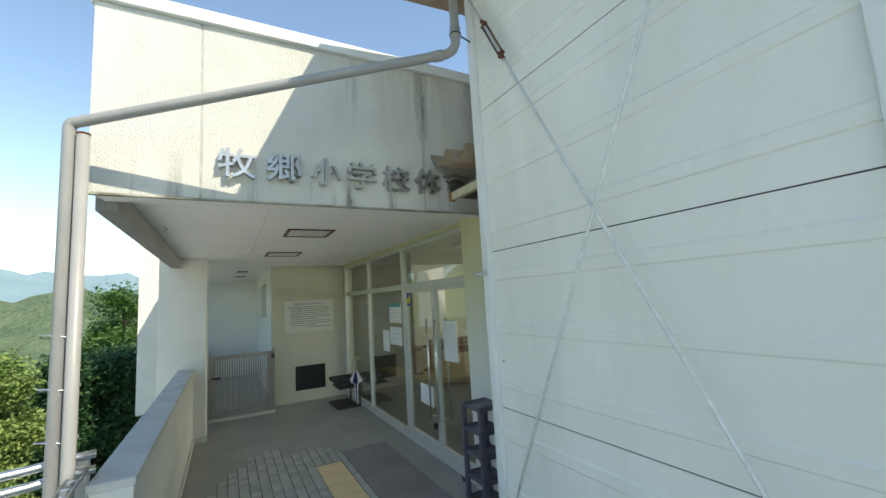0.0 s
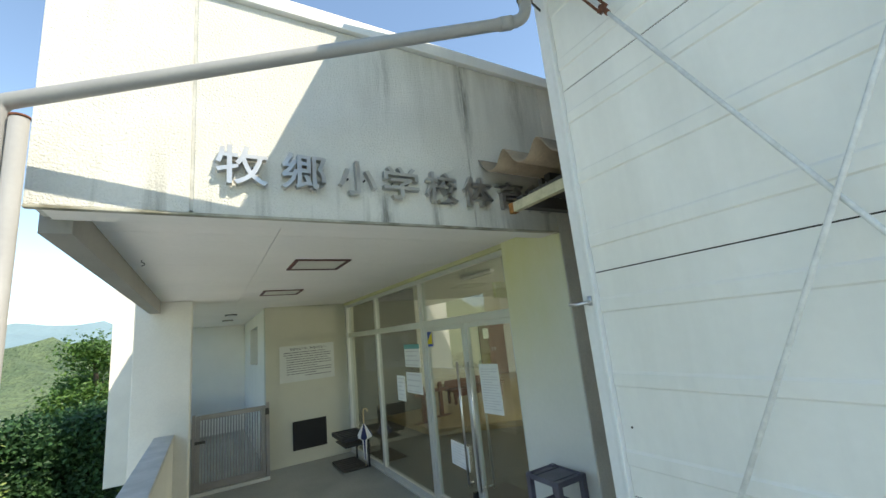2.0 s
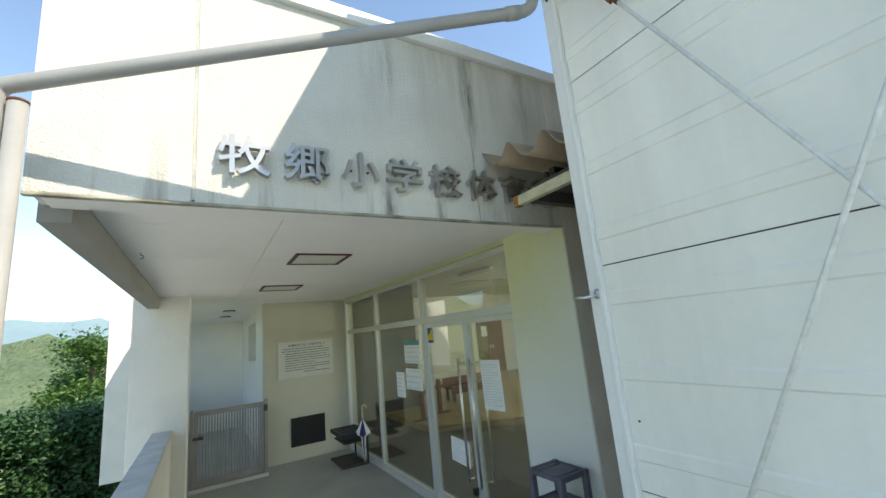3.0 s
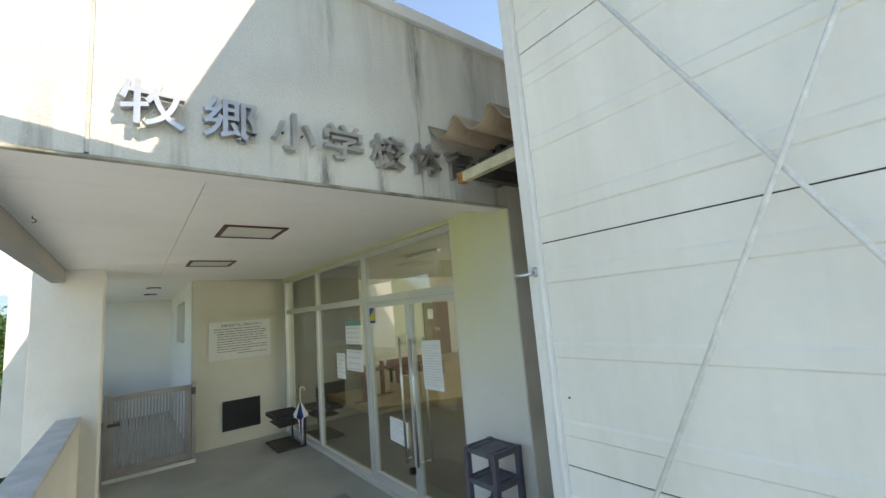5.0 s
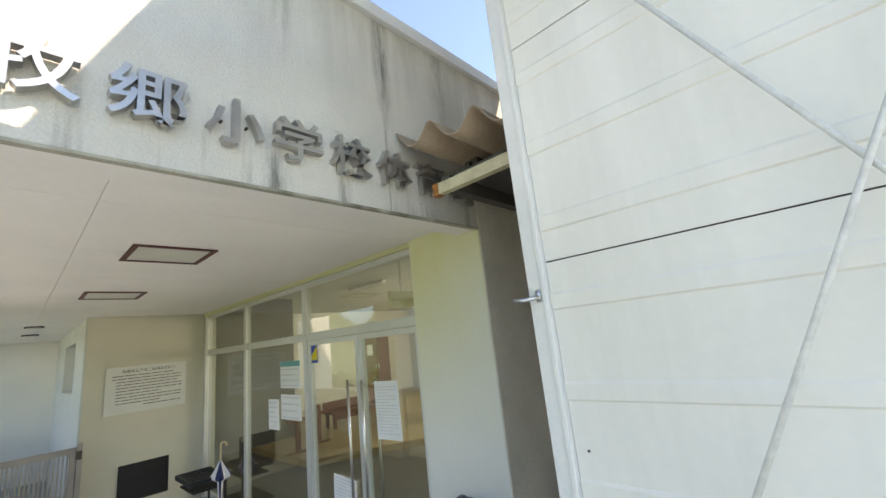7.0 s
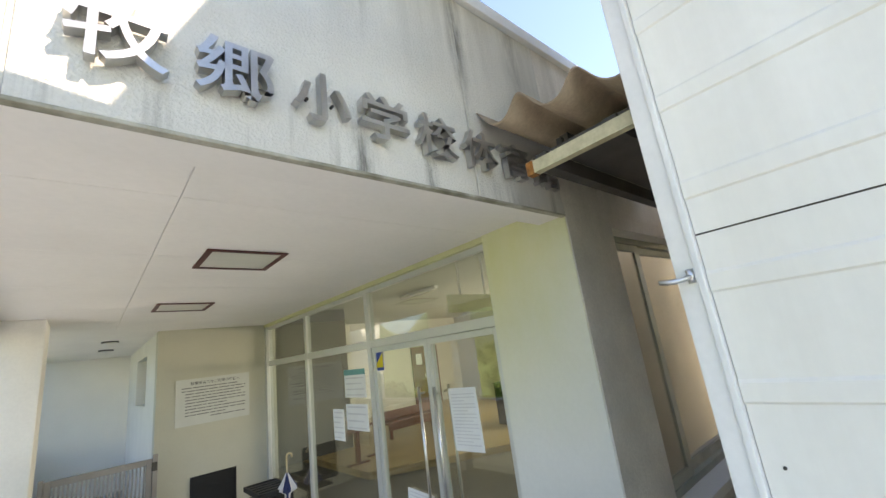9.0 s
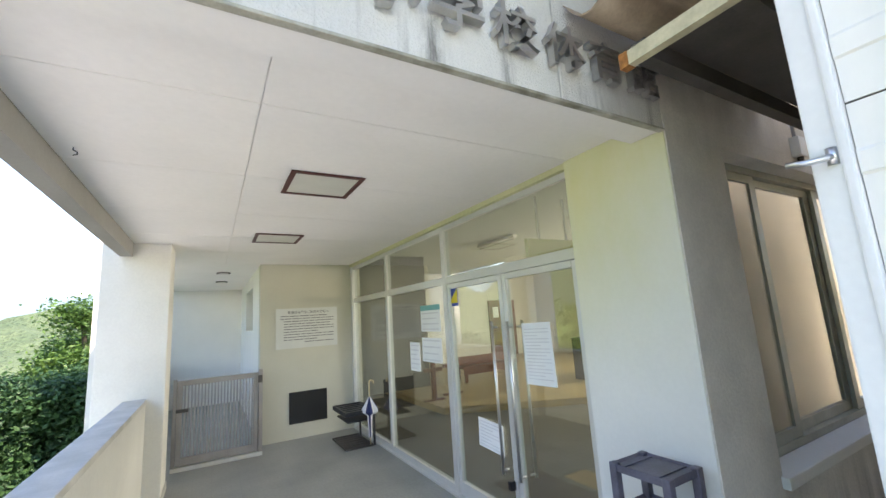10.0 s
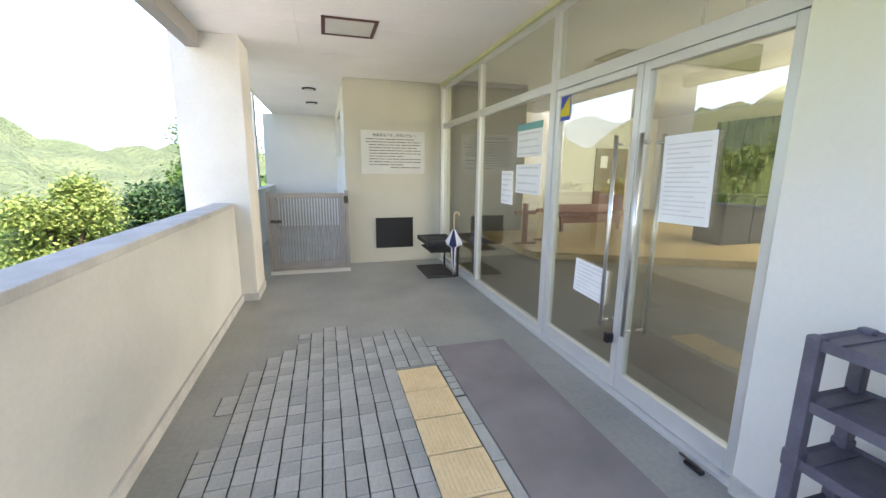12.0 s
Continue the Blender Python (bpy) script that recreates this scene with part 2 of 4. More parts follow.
M_CREAM = mat("cream_painted_steel", (0.55, 0.50, 0.33), 0.55, var=0.12, scale=12, fine=60, bump=0.15)
M_DARKSTEEL = mat("dark_brown_steel", (0.07, 0.06, 0.052), 0.7, var=0.15, scale=6)
M_LOBBY = mat("brown_lobby_tile", (0.10, 0.09, 0.075), 0.55, var=0.1, scale=2, fine=80)
M_WOOD = mat("polished_wood_floor", (0.40, 0.29, 0.13), 0.3, var=0.1, scale=2, fine=40, bump=0.05)
M_LOBBYCEIL = mat("aged_lobby_ceiling", (0.50, 0.52, 0.45), 0.85, var=0.06, scale=1.5, fine=40)
M_LOBBYWALL = mat("lobby_cream_wall", (0.70, 0.68, 0.60), 0.8, var=0.03)
M_DOORWOOD = mat("red_brown_door", (0.17, 0.06, 0.028), 0.45, var=0.12, scale=3)
M_GRASS = mat("grassy_hillside", (0.21, 0.27, 0.085), 0.95, var=0.22, scale=0.06, fine=1.2, bump=0.8, depth=0.8, second=(0.12, 0.18, 0.055))
M_HILL = mat("wooded_hill", (0.15, 0.20, 0.10), 0.95, var=0.2, scale=0.03, fine=0.22, bump=1.0, depth=8, second=(0.09, 0.135, 0.07))
# Distance haze is put into the ridge's base colour as blue.
M_FAR = mat("haze_tinted_far_ridge", (0.21, 0.30, 0.33), 0.95, var=0.08, scale=0.004, fine=0.05, bump=0.3, depth=10, second=(0.18, 0.265, 0.29))
M_BARK = mat("grey_bark", (0.10, 0.08, 0.06), 0.9, var=0.2, scale=8)


def leaf_mat(name, a, b):
    m = bpy.data.materials.new(name)
    m.use_nodes = True
    nt = m.node_tree
    p = nt.nodes["Principled BSDF"]
    p.inputs["Roughness"].default_value = 0.5
    geo, ramp, tl, mix = (nt.nodes.new("ShaderNode" + k) for k in ("NewGeometry", "ValToRGB", "BsdfTranslucent", "MixShader"))
    ramp.color_ramp.elements[0].color, ramp.color_ramp.elements[1].color = (*a, 1), (*b, 1)
    nt.links.new(geo.outputs["Random Per Island"], ramp.inputs["Fac"])
    nt.links.new(ramp.outputs["Color"], p.inputs["Base Color"])
    nt.links.new(ramp.outputs["Color"], tl.inputs["Color"])
    mix.inputs[0].default_value = 0.3
    nt.links.new(p.outputs[0], mix.inputs[1])
    nt.links.new(tl.outputs[0], mix.inputs[2])
    nt.links.new(mix.outputs[0], nt.nodes["Material Output"].inputs[0])
    return m


M_LEAF_DARK = leaf_mat("dark_green_leaves", (0.025, 0.07, 0.03), (0.065, 0.15, 0.05))
M_LEAF_BRIGHT = leaf_mat("sunlit_green_leaves", (0.13, 0.22, 0.05), (0.31, 0.39, 0.12))
M_LEAF_MID = leaf_mat("mid_green_leaves", (0.05, 0.12, 0.025), (0.12, 0.22, 0.045))


# ---- builders ----
def box(bm, x0, x1, y0, y1, z0, z1, bevel=0.0, m=None):
    made = bmesh.ops.create_cube(bm, size=1.0)["verts"]
    for v in made:
        v.co = Vector((x0 + (v.co.x + 0.5) * (x1 - x0), y0 + (v.co.y + 0.5) * (y1 - y0), z0 + (v.co.z + 0.5) * (z1 - z0)))
    if bevel:
        edges = list({e for v in made for e in v.link_edges})
        made = list({v for f in bmesh.ops.bevel(bm, geom=edges, offset=bevel, segments=2, affect="EDGES", profile=0.6)["faces"] for v in f.verts} | {v for v in made if v.is_valid})
    if m is not None:
        bmesh.ops.transform(bm, matrix=m, verts=made)
    return bm


def boxes(*specs, bevel=0.0):
    bm = bmesh.new()
    for s in specs:
        box(bm, *s, bevel=bevel)
    return bm


def tube(bm, points, radius, sides=12, closed_ends=True):
    """A round bar along a polyline, mitred at its bends."""
    pts = [Vector(p) for p in points]
    rings, last = [], None
    for i, p in enumerate(pts):
        a = (pts[i] - pts[i - 1]).normalized() if i else (pts[1] - pts[0]).normalized()
        b = (pts[i + 1] - pts[i]).normalized() if i < len(pts) - 1 else a
        t = (a + b).normalized()
        side = last - t * last.dot(t) if last is not None else t.orthogonal()
        side.normalize()
        last = side
        up = t.cross(side)
        stretch = 1.0 / max(0.5, t.dot(a))
        rad = radius[i] if isinstance(radius, (list, tuple)) else radius
        rings.append([bm.verts.new(p + (side * math.cos(q) + up * math.sin(q)) * rad * (stretch if 0 < i < len(pts) - 1 else 1)) for q in [2 * math.pi * k / sides for k in range(sides)]])
    for r0, r1 in zip(rings, rings[1:]):
        for k in range(sides):
            f = bm.faces.new((r0[k], r0[(k + 1) % sides], r1[(k + 1) % sides], r1[k]))
            f.smooth = True
    if closed_ends:
        bm.faces.new(list(reversed(rings[0])))
        bm.faces.new(rings[-1])
    return bm


def bend(a, corner, b, r, n=6):
    """Points of a rounded bend between two legs."""
    a, c, b = Vector(a), Vector(corner), Vector(b)
    p, q = c + (a - c).normalized() * r, c + (b - c).normalized() * r
    return [p * (1 - s) ** 2 + c * 2 * s * (1 - s) + q * s * s for s in [i / n for i in range(n + 1)]]


def mesh_of(name, bm, material):
    me = bpy.data.meshes.new(name)
    bmesh.ops.recalc_face_normals(bm, faces=bm.faces)
    bm.to_mesh(me)
    bm.free()
    me.materials.append(material)
    return me


def part(name, bm, material, parent, label=""):
    ob = new(name, mesh_of(name, bm, material))
    ob.parent = parent
    if label:
        ob["label"] = label
    return ob


def piece(name, me, parent, m):
    ob = new(name, me)
    ob.parent = parent
    ob.matrix_basis = m
    return ob


def struct(name, bm, material, label, category="wall"):
    return tagged(new(name, mesh_of(name, bm, material)), label, category, kind="structure")


def thing(name, label, category, group="", at=(0, 0, 0)):
    ob = new(name)
    ob.location = at
    ob.empty_display_size = 0.1
    return tagged(ob, label, category, group)


def solid(name, bm, material, label, category, group=""):
    return tagged(new(name, mesh_of(name, bm, material)), label, category, group)


# ---- porch: floor, ceiling, walls ----
CEIL, FASC, GLASS_X, FACE_Y = 2.75, 2.67, 2.62, 3.476
floor = struct("floor", boxes((-0.14, 2.56, 3.3, 9.35, -0.25, 0.0), (-0.55, 1.13, 9.35, 14.0, -0.25, 0.0), (-0.14, 1.9, -6.0, 3.3, -0.25, -0.004)), M_FLOOR, "grey-green coated concrete porch floor with worn patches", "floor")

struct("pavement", boxes((1.91, 16.0, 2.661, 3.474, -0.25, -0.01), (8.42, 18.0, -8.0, 2.66, -0.25, -0.01)), M_PARAPET, "pale concrete paving between shed and wall", "paving")
# Out-of-view pale slab added as a reflector towards the porch ceiling.
struct("pavement_yard", boxes((-12.0, -0.42, -20.0, 6.3, -9.0, -2.9), (-12.0, -5.0, 6.301, 11.5, -9.0, -2.9)), M_BOUNCE, "unseen pale concrete slab added below the porch to bounce sun upwards", "paving")

# ceiling boards with open joints
bm = bmesh.new()
xs, ys = [-0.33, 0.6, 2.62], [3.676, 4.17, 5.17, 6.19, 7.2, 8.2, 9.35]
for i in range(2):
    for j in range(6):
        box(bm, xs[i] + 0.003, xs[i + 1] - 0.003, ys[j] + 0.0025, ys[j + 1] - 0.0025, CEIL, CEIL + 0.02)
box(bm, -0.33, 2.62, 3.676, 9.35, CEIL + 0.008, CEIL + 0.06)
struct("ceiling", bm, M_CEIL, "white painted board ceiling of the porch", "ceiling")
struct("ceiling_passage", boxes((-0.33, 1.12, 9.352, 14.0, CEIL, CEIL + 0.06)), M_CEIL, "white painted ceiling of the passage", "ceiling")
struct("roof", boxes((-0.44, 2.70, 3.73, 15.4, CEIL + 0.07, 3.9), (2.702, 12.2, 3.73, 15.4, 3.32, 3.9)), M_FACADE, "flat concrete roof over the entrance", "roof")

fascia = struct("wall_fascia", boxes((-0.43, 2.53, 3.50, 3.675, FASC + 0.006, 3.895)), M_FASCIA, "rough white spray-coated concrete fascia with dark run-off stains")
for s in (((-0.445, 0.124, FACE_Y, 3.498, FASC, 3.90),), ((0.138, 1.764, FACE_Y, 3.498, FASC, 3.90),), ((1.778, 2.533, FACE_Y, 3.498, FASC, 3.90),)):
    part("panel", boxes(*s, bevel=0.005), M_FASCIA, fascia)
struct("trim_soffit", boxes((-0.40, 2.53, 3.505, 3.674, FASC - 0.006, FASC - 0.0005)), M_CEIL, "pale painted underside of the fascia", "trim")
for x in (0.131, 1.771):
    part("sealant", boxes((x - 0.0065, x + 0.0065, 3.480, 3.499, FASC + 0.01, 3.89)), M_SEALANT, fascia)
struct("trim_drip", boxes((-0.445, 2.533, 3.470, 3.504, FASC - 0.014, FASC - 0.0005), bevel=0.004), M_DRIP, "mould-stained drip lip along the fascia foot", "trim")
struct("trim_coping", boxes((-0.47, 12.0, 3.44, 3.80, 3.902, 3.99), bevel=0.006), M_TRIM, "white metal coping along the roof edge", "coping")
struct("beam", boxes((-0.445, -0.33, 3.672, 7.75, 2.60, 3.9)), M_BEAM, "grey painted concrete edge beam", "beam")

# facade with the sash windows
W0, W1, WZ0, WZ1 = 3.12, 6.6, 0.78, 2.645
facade = struct("wall_facade", boxes((2.534, 12.0, FACE_Y, 3.70, CEIL + 0.002, 3.90), (2.80, 12.0, FACE_Y, 3.70, WZ1, CEIL + 0.001), (2.80, W0, FACE_Y, 3.70, 0.0, WZ1 - 0.001), (W1, 12.0, FACE_Y, 3.70, 0.0, WZ1 - 0.001), (W0 + 0.001, W1 - 0.001, FACE_Y, 3.70, 0.0, WZ0)), M_FACADE, "stained grey rendered wall round a sash window")
part("panel", boxes((2.540, 2.7995, FACE_Y, 3.4825, 0.0, CEIL + 0.001)), M_FACADE, facade)
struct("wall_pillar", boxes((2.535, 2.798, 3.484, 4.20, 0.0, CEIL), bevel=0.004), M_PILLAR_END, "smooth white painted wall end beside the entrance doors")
struct("baseboard", boxes((2.523, 2.534, FACE_Y, 4.20, 0.0, 0.09)), M_COPING, "grey-green painted skirting on the wall end", "skirting")

# the wall with the notice, the passage behind the gate
struct("wall_notice", boxes((1.10, 2.70, 9.35, 9.55, 0.0, CEIL)), M_WALL, "cream painted wall at the end of the porch")
struct("wall_passage", boxes((1.10, 1.30, 9.552, 10.66, 0, CEIL), (1.10, 1.30, 10.661, 12.3, 0, 1.70), (1.10, 1.30, 12.301, 14.2, 0, CEIL), (1.10, 1.30, 10.661, 12.3, 2.5, CEIL)), M_PILLAR, "white painted passage wall with a window opening")
struct("wall_passage_end", boxes((-0.6, 1.10, 14.0, 14.2, -0.2, CEIL)), M_PILLAR, "white wall closing the passage")
struct("column", boxes((-0.60, 0.02, 7.752, 8.30, -0.3, CEIL), bevel=0.015), M_COLUMN, "painted concrete column at the porch edge", "column")
struct("wall_fin", boxes((-1.58, -0.585, 12.60, 12.85, -0.41, 3.9)), M_COLUMN, "white concrete fin wall outside the column")
struct("wall_passage_parapet", boxes((-0.58, -0.40, 8.302, 14.0, -0.4, 1.05)), M_PARAPET, "white parapet along the passage")
parapet = struct("parapet", boxes((-0.335, -0.145, 3.28, 7.75, -0.4, 1.04), bevel=0.006), M_PARAPET, "smooth white-grey parapet wall along the porch", "parapet")
struct("trim_parapet_coping", boxes((-0.345, -0.135, 3.27, 7.751, 1.041, 1.085), bevel=0.008), M_COPING, "weathered grey coping on the parapet", "coping")
struct("baseboard_parapet", boxes((-0.143, -0.125, 3.28, 7.75, 0.0, 0.08)), M_COPING, "grey-green painted skirting along the parapet", "skirting")
struct("baseboard_column", boxes((-0.14, 0.032, 7.738, 7.7505, 0.0, 0.085), (0.0215, 0.032, 7.751, 8.30, 0.0, 0.085)), M_COPING, "grey-green painted skirting round the column", "skirting")

# ---- land ----
def ground_z(x, y):
    d = max(0.0, -1.0 - x)
    base = -3.0 - 0.55 * min(d, 40) - 0.10 * max(0.0, min(d - 40, 200))
    return base + 1.2 * noise.noise((x * 0.03, y * 0.03, 0.3)) * min(1, d / 15)


bm = bmesh.new()
n = 90
grid = []
for i in range(n + 1):
    row = []
    for j in range(n + 1):
        u, v = i / n * 2 - 1, j / n * 2 - 1
        x, y = 4 * u + 2500 * u ** 5, 4 * v + 2500 * v ** 5
        row.append(bm.verts.new((x, y, ground_z(x, y))))
    grid.append(row)
for i in range(n):
    for j in range(n):
        bm.faces.new((grid[i][j], grid[i + 1][j], grid[i + 1][j + 1], grid[i][j + 1])).smooth = True
struct("ground", bm, M_GRASS, "green valley floor and grassy slope below the porch", "ground")


def ridge(name, dist, a0, a1, height, base, rough, seed, material, label):
    """A wooded ridge: a strip on an arc round the place, its crest uneven; angles in degrees from +y towards -x."""
    bm = bmesh.new()
    cols, rows = 160, 14
    ring = []
    for i in range(cols + 1):
        a = radians(a0 + (a1 - a0) * i / cols)
        h = height(a0 + (a1 - a0) * i / cols)
        col = []
        for j in range(rows + 1):
            s = j / rows
            d = dist * (0.55 + 0.45 * s)
            z = base + (h - base) * (s ** 1.3)
            z += rough * noise.fractal((a * 14 + seed, s * 5, seed), 1.0, 2.0, 6) * (0.25 + s)
            col.append(bm.verts.new((-math.sin(a) * d, math.cos(a) * d, z)))
        ring.append(col)
    for i in range(cols):
        for j in range(rows):
            bm.faces.new((ring[i][j], ring[i + 1][j], ring[i + 1][j + 1], ring[i][j + 1])).smooth = True
    return struct(name, bm, material, label, "hills")


def bumps(*terms):
    return lambda a: sum(h * math.exp(-((a - c) / w) ** 2) for c, w, h in terms)


ridge("backdrop_far_ridge", 2200, -60, 120, bumps((10, 25, 120), (35, 20, 165), (75, 30, 260), (-40, 30, 120)), -40, 30, 2.0, M_FAR, "mountain ridge with blue haze put into its colour")
ridge("backdrop_hill", 620, -60, 130, bumps((12, 9, 27), (36, 16, 34), (68, 22, 135), (110, 22, 120), (-35, 20, 30)), -40, 16, 7.0, M_HILL, "green wooded hill across the valley")


def tree(name, at, height, spread, leaves, size, material, seed, label):
    """A tapered trunk with limbs, and leaf clumps hung round the limbs' ends."""
    rnd = random.Random(seed)
    root = thing(name, label, "tree", at=at)
    bm = bmesh.new()
    ends = []
    top = height * 0.82
    tube(bm, [(0, 0, 0), (0.1 * spread * rnd.uniform(-1, 1), 0.1, top * 0.4), (0.05 * spread, 0.0, top * 0.75), (0, 0, top)], [0.035 * height, 0.028 * height, 0.016 * height, 0.006 * height], 8)
    for k in range(26):
        s = rnd.uniform(0.28, 1.0)
        a = rnd.uniform(0, 2 * math.pi)
        r = spread * (1.05 - 0.55 * s) * rnd.uniform(0.55, 1.0)
        p0 = Vector((0, 0, top * s * 0.85))
        p2 = Vector((r * math.cos(a), r * math.sin(a), top * s + 0.12 * height * rnd.uniform(-0.2, 1.0)))
        p1 = (p0 + p2) / 2 + Vector((0, 0, 0.06 * height))
        tube(bm, [p0, p1, p2], [0.010 * height, 0.006 * height, 0.002 * height], 5)
        ends += [p2, p1.lerp(p2, 0.5), p1.lerp(p2, 0.75)]
    part("trunk", bm, M_BARK, root)
    verts, faces = [], []
    for k in range(leaves):
        e = rnd.choice(ends)
        rad = spread * 0.30
        d = Vector((rnd.gauss(0, 1), rnd.gauss(0, 1), rnd.gauss(0, 0.7)))
        p = e + d * rad * 0.5
        ax = Vector((rnd.gauss(0, 1), rnd.gauss(0, 1), rnd.gauss(-0.35, 0.5))).normalized()
        side = ax.cross(Vector((rnd.gauss(0, 1), rnd.gauss(0, 1), 1.2 + rnd.gauss(0, 0.5)))).normalized()
        ln = size * rnd.uniform(0.6, 1.3)
        w = ln * 0.28
        up = ax.cross(side) * ln * 0.08
        i = len(verts)
        verts += [p, p + ax * ln * 0.5 + side * w + up, p + ax * ln, p + ax * ln * 0.5 - side * w + up]
        faces += [(i, i + 1, i + 2, i + 3)]
    me = bpy.data.meshes.new("crown")
    me.from_pydata(verts, [], faces)
    me.materials.append(material)
    crown = new("crown", me)
    crown.parent = root
    tagged(crown, kind="stuff")
    return root


tree("tree", (-2.95, 15.6, -6.0), 8.2, 1.75, 95000, 0.14, M_LEAF_DARK, 1, "broad dark green leafy tree below the porch")
tree("tree", (-2.6, 18.0, -6.5), 9.81, 2.0, 52000, 0.12, M_LEAF_MID, 2, "taller green tree rising behind the dark one")
tree("tree", (-5.45, 17.6, -8.0), 8.7, 2.2, 60000, 0.13, M_LEAF_BRIGHT, 3, "sunlit yellow-green tree on the slope")
tree("tree", (-6.25, 19.0, -9.0), 10.19, 2.2, 52000, 0.14, M_LEAF_BRIGHT, 4, "sunlit yellow-green tree further down the slope")
tree("tree", (-4.45, 13.2, -6.5), 8.0, 1.35, 60000, 0.11, M_LEAF_BRIGHT, 5, "bright green tree beside the bridge")
tree("tree", (-13.0, 27.0, -13.0), 12.0, 3.6, 32000, 0.19, M_LEAF_MID, 6, "rounded green tree in the valley")


def woods(count, seed):
    """Far woodland on the valley side: many small uneven crowns of leaf clumps."""
    rnd = random.Random(seed)
    verts, faces = [], []
    for k in range(count):
        a, dist = radians(rnd.uniform(2, 75)), rnd.uniform(75, 330)
        x, y = -math.sin(a) * dist, math.cos(a) * dist
        z, h = ground_z(x, y), rnd.uniform(4, 9)
        for q in range(70):
            u = Vector((rnd.gauss(0, 1), rnd.gauss(0, 1), rnd.gauss(0, 1))).normalized()
            p = Vector((x, y, z + h * 0.6)) + Vector((u.x * h * 0.38, u.y * h * 0.38, u.z * h * 0.45)) * rnd.uniform(0.6, 1.1)
            e = u.orthogonal().normalized() * rnd.uniform(0.35, 0.9)
            f = u.cross(e)
            i = len(verts)
            verts += [p - e - f * 0.6, p + e - f, p + e * 0.8 + f, p - e + f * 0.7]
            faces.append((i, i + 1, i + 2, i + 3))
    me = bpy.data.meshes.new("woodland")
    me.from_pydata(verts, [], faces)
    me.materials.append(M_LEAF_MID)
    return tagged(new("woodland", me), "mixed green woodland on the valley side", "woods", kind="stuff")


woods(1300, 11)


def bank_height(a):
    """Height of the near wooded bank's crest, by the bearing in degrees from +y towards -x."""
    return 13.0 * math.exp(-((a - 66) / 17) ** 2) + 5.0 * math.exp(-((a - 92) / 14) ** 2)


ridge("ground_bank", 75, 38, 112, bank_height, -24, 1.5, 4.0, M_GRASS, "steep green bank facing the porch")


def bank_woods(count, seed, material, label):
    """Leafy crowns standing close together on the near bank."""
    rnd = random.Random(seed)
    verts, faces = [], []
    for k in range(count):
        deg, s = rnd.uniform(41, 108), rnd.random() ** 0.7
        a, d = radians(deg), 75 * (0.55 + 0.45 * s)
        z = -24 + (bank_height(deg) + 24) * s ** 1.3
        r = rnd.uniform(1.0, 2.2)
        c = Vector((-math.sin(a) * d, math.cos(a) * d, z + r * 0.5))
        for q in range(110):
            u = Vector((rnd.gauss(0, 1), rnd.gauss(0, 1), rnd.gauss(0, 1))).normalized()
            p = c + Vector((u.x * r, u.y * r, u.z * r * 0.9)) * rnd.uniform(0.65, 1.1)
            w = (u + Vector((rnd.gauss(0, 0.5), rnd.gauss(0, 0.5), rnd.gauss(0.3, 0.5)))).normalized()
            e = w.orthogonal().normalized() * rnd.uniform(0.16, 0.38)
            f = w.cross(e) * 0.7
            i = len(verts)
            verts += [p - e, p - f, p + e, p + f]
            faces.append((i, i + 1, i + 2, i + 3))
    me = bpy.data.meshes.new("bank_woodland")
    me.from_pydata(verts, [], faces)
    me.materials.append(material)
    return tagged(new("bank_woodland", me), label, "woods", kind="stuff")


bank_woods(420, 21, M_LEAF_BRIGHT, "sunlit yellow-green woodland on the near bank")
bank_woods(260, 22, M_LEAF_MID, "darker green woodland mixed into the near bank")

# a lattice mast far off across the valley
mast = thing("pylon", "pale steel lattice power mast far across the valley", "pylon", at=(-150, 490, -42))
bm = bmesh.new()
for sx in (-1, 1):
    for sy in (-1, 1):
        tube(bm, [(2.6 * sx, 2.6 * sy, 0), (0.5 * sx, 0.5 * sy, 30)], 0.15, 4)
for k in range(6):
    z0, z1 = 5 * k, 5 * k + 5
    r0, r1 = 2.6 - 0.07 * z0, 2.6 - 0.07 * z1
    for sx in (-1, 1):
        tube(bm, [(-r0, sx * r0, z0), (r1, sx * r1, z1)], 0.08, 4)
        tube(bm, [(r0, sx * r0, z0), (-r1, sx * r1, z1)], 0.08, 4)
part("mast", bm, M_TRIM, mast)
for z in (20, 24, 28):
    part("crossarm", boxes((-3.6, 3.6, -0.15, 0.15, z, z + 0.22)), M_TRIM, mast)


# ---- glazed entrance ----
entrance = thing("glazed_screen", "aluminium-framed glass screen with transoms beside the porch", "glazing")
entrance["kind"] = "structure"
GX0, GX1 = 2.585, 2.655
TOPZ = 2.705
posts = [4.20, 6.06, 7.73, 9.30]
for y in posts:
    w = 0.035 if y not in (6.06,) else 0.04
    part("mullion", boxes((GX0, GX1, y - w if y > 4.3 else y, y + w if y < 9.2 else y + 0.05, 0.0, TOPZ), bevel=0.004), M_ALU, entrance)
